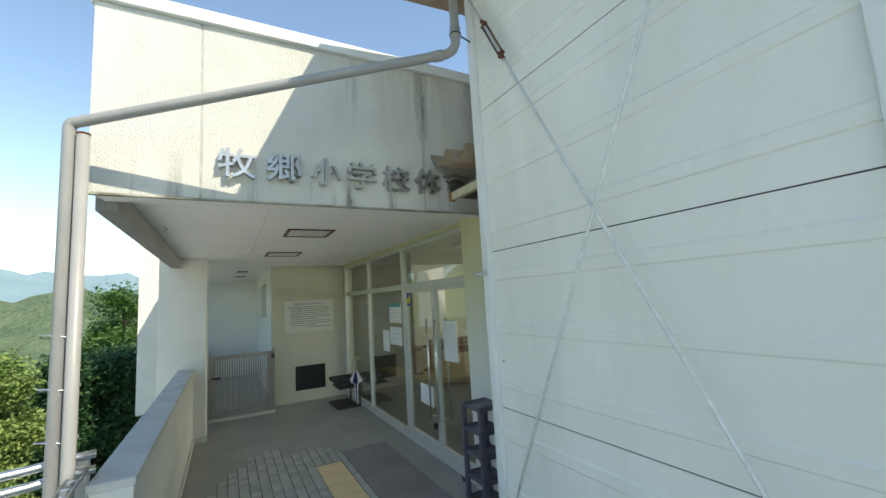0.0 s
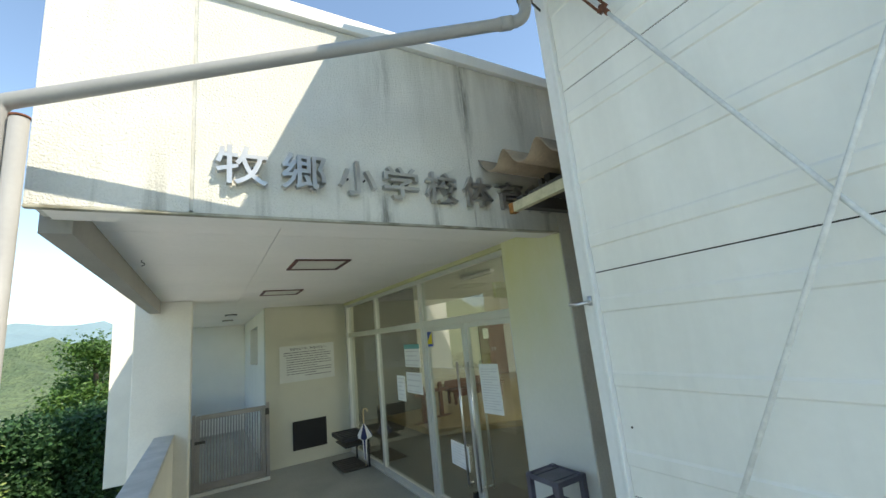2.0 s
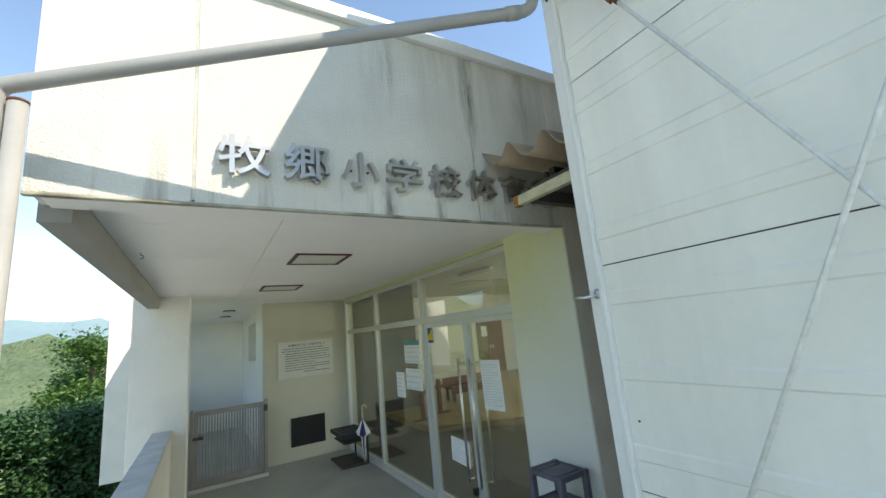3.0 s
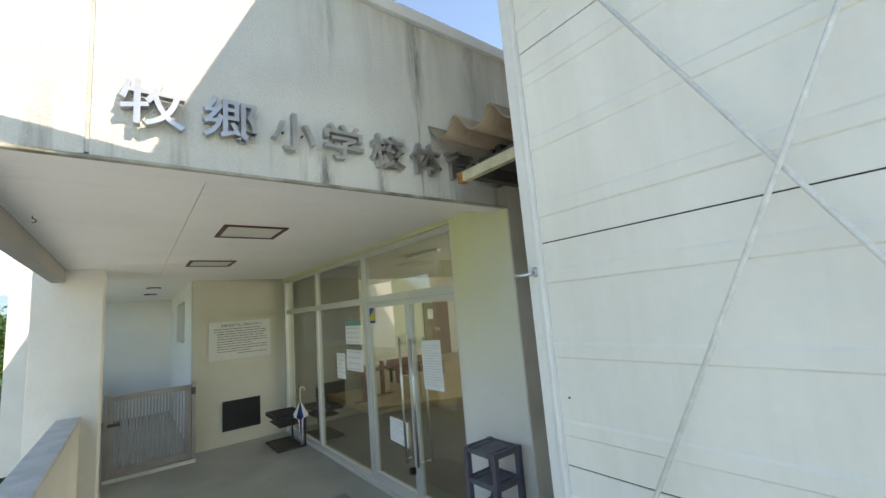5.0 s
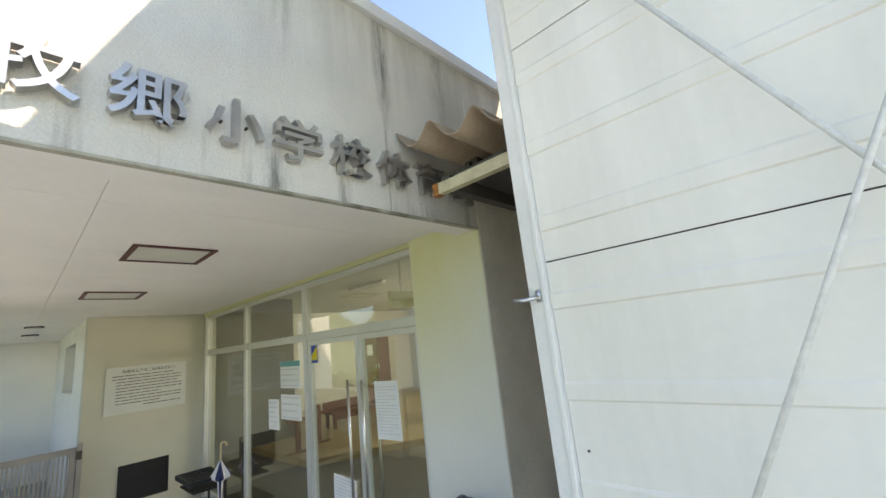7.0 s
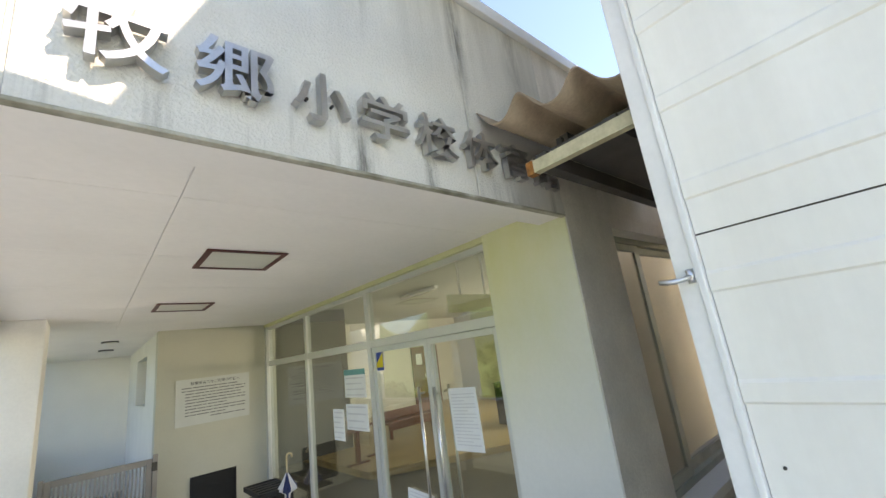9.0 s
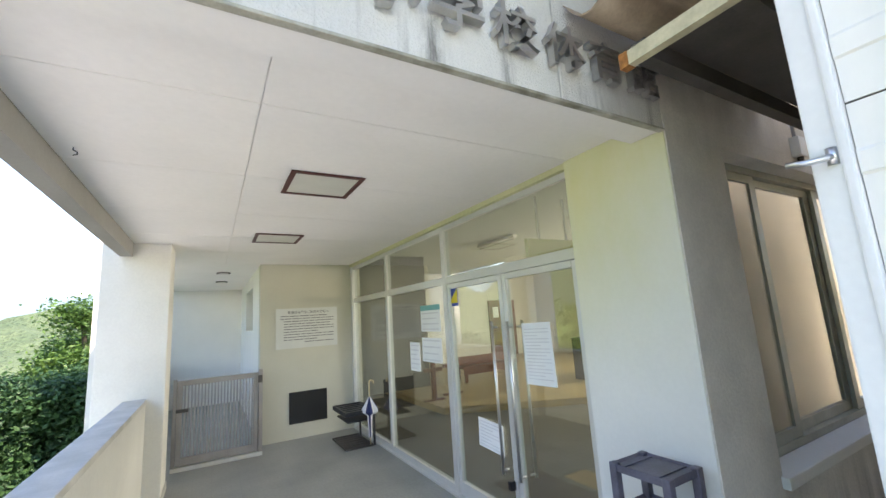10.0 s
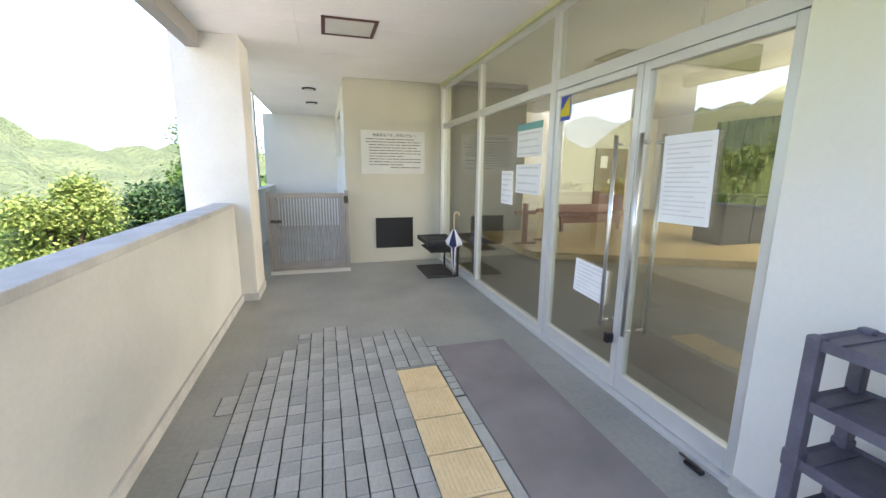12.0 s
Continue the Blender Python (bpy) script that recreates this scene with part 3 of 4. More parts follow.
for y0, y1 in zip(posts, posts[1:]):
    a, b = (y0 + 0.036 if y0 < 4.3 else y0 + 0.041), y1 - 0.041
    part("transom", boxes((GX0 + 0.002, GX1 - 0.002, a, b, 2.075, 2.155), bevel=0.004), M_ALU, entrance)
    part("head_rail", boxes((GX0 + 0.002, GX1 - 0.002, a, b, TOPZ - 0.05, TOPZ), bevel=0.003), M_ALU, entrance)
    part("pane", boxes((2.612, 2.622, a, b, 2.157, TOPZ - 0.052)), M_GLASS, entrance).visible_shadow = False
    if y0 > 6:
        part("sill", boxes((GX0 + 0.002, GX1 - 0.002, a, b, 0.0, 0.085), bevel=0.004), M_ALU, entrance)
        part("pane", boxes((2.612, 2.622, a, b, 0.087, 2.073)), M_GLASS, entrance).visible_shadow = False
part("corner_post", boxes((2.56, 2.584, 9.27, 9.345, 0.0, TOPZ)), M_ALU, entrance)
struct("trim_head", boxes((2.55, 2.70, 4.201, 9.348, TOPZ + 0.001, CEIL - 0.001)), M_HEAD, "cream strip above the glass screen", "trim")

DOOR_Y = [4.237, 5.085, 6.015]


def glass_door(y0, y1, handle_y, name):
    d = thing(name, "closed aluminium-framed glass entrance door with a tall pull bar", "door", "entrance doors")
    x0, x1 = 2.595, 2.645
    z0, z1, w = 0.025, 2.072, 0.05
    part("stile", boxes((x0, x1, y0, y0 + w, z0, z1), bevel=0.004), M_ALU, d)
    part("stile", boxes((x0, x1, y1 - w, y1, z0, z1), bevel=0.004), M_ALU, d)
    part("top_rail", boxes((x0, x1, y0 + w + 0.001, y1 - w - 0.001, z1 - 0.05, z1), bevel=0.003), M_ALU, d)
    part("bottom_rail", boxes((x0, x1, y0 + w + 0.001, y1 - w - 0.001, z0, z0 + 0.12), bevel=0.003), M_ALU, d)
    part("pane", boxes((2.616, 2.626, y0 + w, y1 - w, z0 + 0.12, z1 - 0.05)), M_GLASS, d).visible_shadow = False
    bm = bmesh.new()
    hx = x0 - 0.055
    tube(bm, [(hx, handle_y, 0.44), (hx, handle_y, 1.67)], 0.0125, 12)
    bar = part("handle", bm, M_STEEL, d, "polished steel pull bar")
    for z in (0.47, 1.62):
        part("bracket", tube(bmesh.new(), [(hx, handle_y, z), (x0 + 0.002, handle_y, z)], 0.009, 8), M_STEEL, bar)
    ix = x1 + 0.055
    inner = part("inner_handle", tube(bmesh.new(), [(ix, handle_y, 0.44), (ix, handle_y, 1.67)], 0.0125, 12), M_STEEL, d, "polished steel pull bar")
    for z in (0.47, 1.62):
        part("bracket", tube(bmesh.new(), [(x1 - 0.002, handle_y, z), (ix, handle_y, z)], 0.009, 8), M_STEEL, inner)
    return d


door_r = glass_door(DOOR_Y[0], DOOR_Y[1] - 0.003, 4.985, "glass_door")
door_l = glass_door(DOOR_Y[1] + 0.003, DOOR_Y[2], 5.20, "glass_door")
part("lock", boxes((2.545, 2.594, 5.12, 5.165, 0.33, 0.40), bevel=0.008), M_BLACK, door_l, "black lock box")
struct("threshold", boxes((2.55, 2.70, 4.201, 9.348, -0.2, 0.02)), M_ALU, "worn aluminium threshold rail", "threshold")


def sheet_on_glass(y0, y1, z0, z1, lines, label, head=None, tilt=0.0, material=None):
    """A printed sheet taped to the glass, with bars for its unreadable print."""
    s = thing("notice", label, "notice", at=(2.608, (y0 + y1) / 2, (z0 + z1) / 2))
    s.rotation_euler = (radians(tilt), 0, 0)
    w, h = y1 - y0, z1 - z0
    paper = part("paper", boxes((-0.003, 0.0, -w / 2, w / 2, -h / 2, h / 2)), material or M_PAPER, s)
    rnd = random.Random(int(y0 * 100))
    bm = bmesh.new()
    top = h / 2 - 0.1 * h
    for k in range(lines):
        z = top - (h * 0.8) * k / max(1, lines - 1)
        e = rnd.uniform(0.05, 0.5) * w if k % 3 == 2 else 0.08 * w
        box(bm, -0.0045, -0.0035, -w / 2 + e, w / 2 - 0.08 * w, z - h * 0.16 / lines, z + h * 0.08 / lines)
    part("print", bm, M_FAINT, paper)
    if head:
        part("heading", boxes((-0.005, -0.0032, -w / 2, w / 2, h / 2 - 0.2 * h, h / 2)), head, paper)
    return s


sheet_on_glass(4.56, 4.88, 1.18, 1.65, 16, "long white printed notice taped to the glass door", tilt=-1.5)
sheet_on_glass(5.25, 5.62, 0.55, 0.80, 8, "white laminated notice low on the glass door", tilt=3)
sheet_on_glass(6.77, 7.04, 1.11, 1.45, 6, "narrow white printed notice taped to the glass")
sheet_on_glass(6.22, 6.70, 1.24, 1.51, 4, "white notice with large print taped to the glass")
sheet_on_glass(6.22, 6.70, 1.58, 1.88, 5, "teal and white notice taped to the glass", head=M_TEAL, material=M_PAPER)
st = thing("sticker", "blue and yellow triangular security sticker on the door", "sticker", at=(2.612, 5.93, 1.93))
part("film", boxes((-0.003, 0, -0.09, 0.09, -0.09, 0.09)), M_BLUE, st)
bm = bmesh.new()
for x in (-0.005, -0.0032):
    bm.faces.new([bm.verts.new((x, y, z)) for y, z in ((-0.085, -0.06), (0.085, -0.06), (-0.085, 0.085))])
part("triangle", bm, M_YELLOW, st)

# ---- lobby behind the glass ----
struct("floor_lobby", boxes((2.701, 12.0, 3.701, 16.0, -0.25, 0.0)), M_LOBBY, "brown tiled lobby floor", "floor")
bm = bmesh.new()
poly = [(4.1, 9.0), (7.8, 7.1), (11.9, 7.1), (11.9, 15.9), (4.1, 15.9)]
lo = [bm.verts.new((x, y, 0.001)) for x, y in poly]
hi = [bm.verts.new((x, y, 0.12)) for x, y in poly]
bm.faces.new(hi)
for k in range(5):
    bm.faces.new((lo[k], lo[(k + 1) % 5], hi[(k + 1) % 5], hi[k]))
struct("floor_hall", bm, M_WOOD, "raised polished wooden hall floor", "floor")
LZ = 3.25
# Near-black colour stands in for the lobby's gloom.
M_LOBBY_GLOOM = mat("near_black_lobby_gloom", (0.045, 0.043, 0.038), 0.6, var=0.12, scale=2, fine=60)
struct("wall_lobby_panelling", boxes((2.81, 5.05, 11.3, 11.45, 0.121, LZ)), M_LOBBY_GLOOM, "wall deep in the lobby with the gloom put into its colour")
# Folded screen added so the door glass reflects against darkness.
struct("wall_lobby_curtain", boxes(*[(11.90 + 0.03 * (k % 2), 11.96 + 0.03 * (k % 2), 9.62 + 0.12 * k, 9.739 + 0.12 * k, 0.13, 2.9) for k in range(25)], bevel=0.012), M_LOBBY_GLOOM, "added dark folded screen standing in for gloom at the lobby side wall", "curtain")
struct("wall_lobby_far", boxes((2.81, 12.2, 15.0, 15.2, -0.2, LZ + 0.068)), M_LOBBYWALL, "cream lobby wall")
struct("wall_lobby_side", boxes((12.0, 12.2, 3.702, 4.4, -0.2, LZ), (12.0, 12.2, 4.401, 9.6, -0.2, 0.9), (12.0, 12.2, 4.401, 9.6, 2.6, LZ), (12.0, 12.2, 9.601, 14.999, -0.2, LZ)), M_LOBBYWALL, "cream side wall of the lobby with an added unseen opening")
struct("wall_lobby_back", boxes((2.701, 2.8, 9.551, 14.999, -0.2, LZ + 0.001)), M_LOBBYWALL, "cream lobby wall behind the notice wall")
# Wall added to keep the lobby's brightness out of the sash window.
struct("wall_lobby_partition", boxes((2.82, 12.0, 4.25, 4.35, -0.2, LZ)), M_LOBBYWALL, "added cream wall that stops lobby light behind the sash window")
struct("ceiling_lobby", boxes((2.704, 12.0, 3.732, 15.0, LZ + 0.002, LZ + 0.06)), M_LOBBYCEIL, "grey-green aged lobby ceiling", "ceiling")
struct("wall_lobby_head", boxes((2.704, 2.78, 3.735, 9.55, CEIL + 0.001, LZ)), M_LOBBYWALL, "cream strip of wall over the glass screen")
# Fill lamp added to brighten the lobby, set in the out-of-view opening.
lobby_fill = new("window_daylight", bpy.data.lights.new("window_daylight", "AREA"))
lobby_fill.data.shape, lobby_fill.data.size, lobby_fill.data.size_y, lobby_fill.data.energy, lobby_fill.data.color = "RECTANGLE", 5.1, 1.6, 130, (0.97, 1.0, 0.92)
lobby_fill.matrix_world = look((12.1, 7.0, 1.75), (8.0, 9.5, 1.3))
for x, y in ((3.72, 5.4), (5.6, 9.0)):
    lamp = thing("fluorescent_lamp", "unlit fluorescent batten lamp on the lobby ceiling", "ceiling lamp", "lobby lamps", at=(x, y, LZ))
    part("batten", boxes((-0.05, 0.05, -0.62, 0.62, -0.06, 0.0), bevel=0.006), M_TRIM, lamp)
    part("tube", tube(bmesh.new(), [(0, -0.6, -0.085), (0, 0.6, -0.085)], 0.016, 10), M_DIFF, lamp, "white tube")
door = thing("wooden_door", "red-brown wooden double door in the lobby wall", "door", at=(10.2, 14.99, 0.12))
for k in (0, 1):
    leaf = part("leaf", boxes((-0.62 + 0.63 * k, 0.0 + 0.63 * k, -0.05, 0.0, 0.0, 2.1), bevel=0.006), M_DOORWOOD, door)
    part("panel", boxes((-0.52 + 0.63 * k, -0.10 + 0.63 * k, -0.062, -0.051, 1.1, 1.9), bevel=0.004), M_DOORWOOD, leaf)
    part("handle", boxes((-0.10 + 0.13 * k, -0.06 + 0.13 * k, -0.10, -0.052, 0.95, 1.1), bevel=0.006), M_STEEL, leaf, "steel handle")
part("notice", boxes((-0.45, -0.18, -0.066, -0.063, 1.45, 1.85)), M_PAPER, door, "white paper notice")
bench = thing("bench", "red-brown wooden bench with a low back in the lobby", "bench", at=(6.6, 11.1, 0.12))
part("seat", boxes((-0.85, 0.85, -0.22, 0.22, 0.32, 0.38), bevel=0.012), M_DOORWOOD, bench)
part("backrest", boxes((-0.85, 0.85, 0.17, 0.21, 0.381, 0.58), bevel=0.01), M_DOORWOOD, bench)
part("apron", boxes((-0.80, 0.80, -0.19, -0.15, 0.18, 0.319), bevel=0.005), M_DOORWOOD, bench)
for sx in (-0.78, 0.72):
    for sy in (-0.2, 0.14):
        part("leg", boxes((sx, sx + 0.06, sy, sy + 0.06, 0.0, 0.319)), M_DOORWOOD, bench)
for k, (x, y) in enumerate(((4.0, 9.7), (4.6, 10.0))):
    st2 = thing("stand", "dark wooden stand at the edge of the raised floor", "stand", "lobby stands", at=(x + 0.3, y, 0.12))
    part("post", boxes((-0.04, 0.04, -0.04, 0.04, 0.031, 0.75), bevel=0.006), M_DOORWOOD, st2)
    part("foot", boxes((-0.22, 0.22, -0.05, 0.05, 0.0, 0.03), bevel=0.006), M_DOORWOOD, st2)
    part("arm", boxes((-0.20, 0.20, -0.03, 0.03, 0.55, 0.62), bevel=0.006), M_DOORWOOD, st2)
M_CABINET = mat("matt_black_cabinet", (0.012, 0.012, 0.013), 0.85, var=0.2, scale=4, specular=0.15)
cab = thing("cabinet", "black low cabinet on the raised lobby floor", "cabinet", at=(8.5, 9.0, 0.12))
part("body", boxes((-0.7, 0.7, -0.3, 0.3, 0.0, 0.9), bevel=0.01), M_CABINET, cab)
part("top", boxes((-0.72, 0.72, -0.32, 0.32, 0.901, 0.93), bevel=0.006), M_CABINET, cab)
for k in (0, 1):
    part("door", boxes((-0.68 + 0.69 * k, -0.01 + 0.69 * k, -0.318, -0.301, 0.05, 0.86), bevel=0.004), M_CABINET, cab)
M_SIGN = mat("pale_green_sign_board", (0.60, 0.63, 0.36), 0.6, var=0.04, scale=3)
hs = thing("hanging_sign", "pale green hanging sign board below the lobby ceiling", "sign", at=(4.4, 6.2, 2.42))
part("board", boxes((-0.48, 0.48, -0.03, 0.03, 0.0, 0.24), bevel=0.005), M_SIGN, hs)
for sx in (-0.25, 0.25):
    part("hanger", boxes((sx - 0.012, sx + 0.012, -0.012, 0.012, 0.241, LZ - 2.42)), M_ALU, hs)

# ---- shed with steel siding ----
SX = 1.80
shed = thing("shed", "tall shed clad in cream-white ribbed steel panels", "shed")


def siding(z0, z1, y0, y1):
    """One wide panel: a flat sheet with three shallow pressed ribs."""
    prof = [(0.0, z0 + 0.003), (0.0, z0 + 0.0035)]
    h = z1 - z0
    for f in (0.16, 0.50, 0.84):
        c = z0 + f * h
        for dz, dx in ((-0.034, 0.0), (-0.027, -0.006), (0.025, -0.006), (0.036, 0.0)):
            prof.append((dx, c + dz))
    prof += [(0.0, z1 - 0.003)]
    bm = bmesh.new()
    cols = []
    ys = [y0, y1]
    for y in ys:
        cols.append([bm.verts.new((SX + dx, y, z)) for dx, z in prof] + [bm.verts.new((SX + 0.03, y, z1 - 0.003)), bm.verts.new((SX + 0.03, y, z0 + 0.003))])
    k = len(cols[0])
    for i in range(k):
        bm.faces.new((cols[0][i], cols[0][(i + 1) % k], cols[1][(i + 1) % k], cols[1][i]))
    bm.faces.new(cols[0])
    bm.faces.new(list(reversed(cols[1])))
    return bm


levels = [-0.70, 0.26, 1.235, 2.205, 3.165, 4.12]
for z0, z1 in zip(levels, levels[1:]):
    part("wall_panel", siding(z0, z1, -5.0, 2.615), M_SHED, shed)
part("core", boxes((SX + 0.006, 4.6, -5.0, 2.62, -0.7, 4.12)), M_DARKSTEEL, shed)
end = part("end_wall", boxes((SX + 0.06, 4.6, 2.622, 2.66, -0.7, 4.12)), M_SHEDEND, shed, "cream end wall with horizontal joints")
part("corner_trim", boxes((SX - 0.02, SX + 0.055, 2.617, 2.70, -0.7, 4.12), (SX - 0.028, SX - 0.012, 2.617, 2.640, -0.7, 4.12), bevel=0.006), M_TRIM, shed, "white steel corner trim")
part("cover_strip", boxes((SX - 0.03, SX - 0.007, 0.62, 0.80, -0.7, 4.12), bevel=0.005), M_TRIM, shed)
part("annex_wall", boxes((4.602, 8.3, -1.0, 2.66, -0.7, 4.02)), M_SHEDEND, shed, "cream wall of the annex")
part("annex_roof", boxes((4.602, 8.4, -1.1, 2.70, 4.021, 4.09), bevel=0.01), M_SLATE, shed)
EX, EZ = 1.095, 4.33
bm = bmesh.new()
slope = lambda x: EZ + 0.065 * (x - EX)
for x0, x1, y1 in ((EX, 3.3, 3.13), (3.3, 4.9, 2.72)):
    z0, z1 = slope(x0), slope(x1)
    v = [bm.verts.new(p) for p in ((x0, -5.2, z0), (x1, -5.2, z1), (x1, -5.2, z1 - 0.09), (x0, -5.2, z0 - 0.09), (x0, y1, z0), (x1, y1, z1), (x1, y1, z1 - 0.09), (x0, y1, z0 - 0.09))]
    for f in ((0, 1, 5, 4), (3, 7, 6, 2), (0, 4, 7, 3), (1, 2, 6, 5), (4, 5, 6, 7), (0, 3, 2, 1)):
        bm.faces.new([v[i] for i in f])
part("roof", bm, M_SLATE, shed, "grey-brown roof with overhanging eaves")
part("upper_wall", boxes((SX + 0.01, 4.6, -5.0, 2.62, 4.122, 4.26)), M_SHED, shed)
bm = bmesh.new()
RX = SX - 0.065
rods = [((RX, 2.62, 4.03), (RX, 0.30, -0.42)), ((RX - 0.02, 0.80, 4.10), (RX - 0.02, 2.62, 0.40))]
for a, b in rods:
    bm = bmesh.new()
    tube(bm, [a, b], 0.0085, 10)
    part("brace_rod", bm, M_ROD, shed, "thin white diagonal brace rod")
for k, (a, b, s0, s1) in enumerate(((*rods[0], 0.085, 0.15),)):
    a, b = Vector(a), Vector(b)
    bm = bmesh.new()
    d = (b - a).normalized()
    sd = d.cross(Vector((1, 0, 0))).normalized() * 0.018
    p, q = a.lerp(b, s0), a.lerp(b, s1)
    tube(bm, [p + sd, q + sd], 0.006, 6)
    tube(bm, [p - sd, q - sd], 0.006, 6)
    tube(bm, [p - sd * 1.3, p + sd * 1.3], 0.013, 8)
    tube(bm, [q - sd * 1.3, q + sd * 1.3], 0.013, 8)
    tube(bm, [p - d * 0.05, p + d * 0.02], 0.012, 8)
    tube(bm, [q - d * 0.02, q + d * 0.05], 0.012, 8)
    part("turnbuckle", bm, M_RUST, shed, "rusty red-brown turnbuckle")
for y, z in ((2.565, 1.52),):
    part("screw", tube(bmesh.new(), [(SX + 0.002, y, z), (SX - 0.004, y, z)], 0.005, 8), M_DARKSTEEL, shed)
bm = bmesh.new()
tube(bm, [(SX - 0.02, 2.655, 2.10), (SX - 0.02, 2.655, 2.055)], 0.012, 8)
tube(bm, [(SX - 0.03, 2.655, 2.075), (SX - 0.05, 2.66, 2.07), (SX - 0.075, 2.69, 2.065), (SX - 0.085, 2.73, 2.07)], 0.008, 8)
part("hook", bm, M_STEEL, shed, "small galvanised hook")

# ---- rain pipe ----
pipe = thing("rain_pipe", "grey plastic rain pipe from the shed eave across to the rail", "rain pipe")
E0, P0 = Vector((1.65, 2.64, 3.57)), Vector((-0.487, 3.31, 3.012))
bm = bmesh.new()
path = [Vector((1.65, 2.64, 4.26))] + bend((1.65, 2.64, 4.4), E0, P0, 0.10) + bend(E0, P0, P0 - Vector((0, 0, 3)), 0.03, 3) + [P0 - Vector((0, 0, 4.0))]
tube(bm, path, 0.031, 20)
part("pipe", bm, M_PIPE, pipe)
bm = bmesh.new()
tube(bm, [(1.65, 2.64, 3.67), (1.65, 2.64, 3.75)], 0.036, 20)
part("socket", bm, M_PIPE, pipe)
bm = bmesh.new()
tube(bm, [E0 + (P0 - E0).normalized() * 0.1, E0 + (P0 - E0).normalized() * 0.17], 0.036, 20)
part("socket", bm, M_PIPE, pipe)
bm = bmesh.new()
tube(bm, [P0 + Vector((0.066, -0.02, -0.06)), P0 + Vector((0.066, -0.02, -4.0))], 0.030, 20)
part("side_pipe", bm, M_PIPE, pipe, "second grey pipe strapped alongside")
bm = bmesh.new()
tube(bm, [P0 + Vector((0.066, -0.02, -0.065)), P0 + Vector((0.066, -0.02, -0.055))], 0.032, 20)
part("seal_ring", bm, M_RUST, pipe, "red seal ring")
bm = bmesh.new()
ring = [(1.65 + 0.036 * math.cos(q), 2.64 + 0.036 * math.sin(q), 3.70) for q in [k * math.pi / 8 for k in range(17)]]
tube(bm, ring, 0.006, 6)
tube(bm, [(1.70, 2.64, 3.70), (1.79, 2.66, 3.69)], 0.006, 6)
part("bracket", bm, M_DARKSTEEL, pipe, "dark steel pipe clip")

# ---- canopy behind the shed ----
canopy = thing("window_canopy", "corrugated board canopy on cream steel brackets over the window", "canopy")
bm = bmesh.new()
cy0, cy1, pitch = 2.72, 3.465, 0.30
ycount = 56
rows = []
for x in (1.84, 3.75):
    top, bot = [], []
    for k in range(ycount + 1):
        y = cy0 + (cy1 - cy0) * k / ycount
        u = (y - 3.19) / pitch * 2 * math.pi
        z = 3.06 - 0.21 * (3.19 - y) + 0.058 * math.cos(u + 0.35 * math.sin(u))
        top.append(bm.verts.new((x, y, z)))
        bot.append(bm.verts.new((x, y, z - 0.009)))
    rows.append(top + bot[::-1])
kk = len(rows[0])
for i in range(kk):
    bm.faces.new((rows[0][i], rows[0][(i + 1) % kk], rows[1][(i + 1) % kk], rows[1][i])).smooth = True
for r in rows:
    for i in range(ycount):
        bm.faces.new((r[i], r[i + 1], r[kk - 2 - i], r[kk - 1 - i]))
part("sheet", bm, M_SLATE, canopy, "curled grey-brown corrugated sheet")
part("bracket", boxes((1.872, 1.912, 2.70, 3.24, 2.700, 2.760)), M_CREAM, canopy, "cream painted steel angle with a rusty end")
part("rust_patch", boxes((1.869, 1.915, 3.205, 3.244, 2.697, 2.763)), M_RUST_ORANGE, canopy, "rusted bracket end")
part("beam", boxes((1.914, 3.72, 3.15, 3.21, 2.72, 2.80), (1.914, 3.72, 2.80, 2.86, 2.72, 2.80)), M_DARKSTEEL, canopy, "dark steel beam")
for y, z in ((2.79, 2.83), (3.17, 2.94)):
    part("strut", boxes((2.12, 2.15, y, y + 0.03, 2.75, z)), M_DARKSTEEL, canopy)
    part("purlin", boxes((2.20, 3.72, y, y + 0.05, z + 0.001, z + 0.05)), M_DARKSTEEL, canopy)
part("lining", boxes((1.96, 3.72, 2.72, 3.149, 2.80, 2.82)), M_DARKSTEEL, canopy, "dark brown underside boards")
part("end_bracket", boxes((3.685, 3.76, 2.795, 3.225, 2.69, 2.719), (3.7205, 3.76, 2.795, 3.225, 2.7195, 2.80)), M_CREAM, canopy)

# ---- sash window in the facade ----
win = thing("window_1", "aluminium sash window with bronze frame in the stained wall", "window")
win["kind"] = "structure"
wy = 3.60
part("window_frame", boxes((W0 + 0.002, W0 + 0.05, wy, wy + 0.08, WZ0 + 0.05, WZ1 - 0.05), (W1 - 0.05, W1 - 0.002, wy, wy + 0.08, WZ0 + 0.05, WZ1 - 0.05), (W0 + 0.002, W1 - 0.002, wy, wy + 0.08, WZ1 - 0.05, WZ1 - 0.002), (W0 + 0.002, W1 - 0.002, wy, wy + 0.08, WZ0 + 0.002, WZ0 + 0.05)), M_BRONZE, win)
xw = [W0 + 0.05, 3.80, 4.80, 5.50, 6.1, W1 - 0.05]
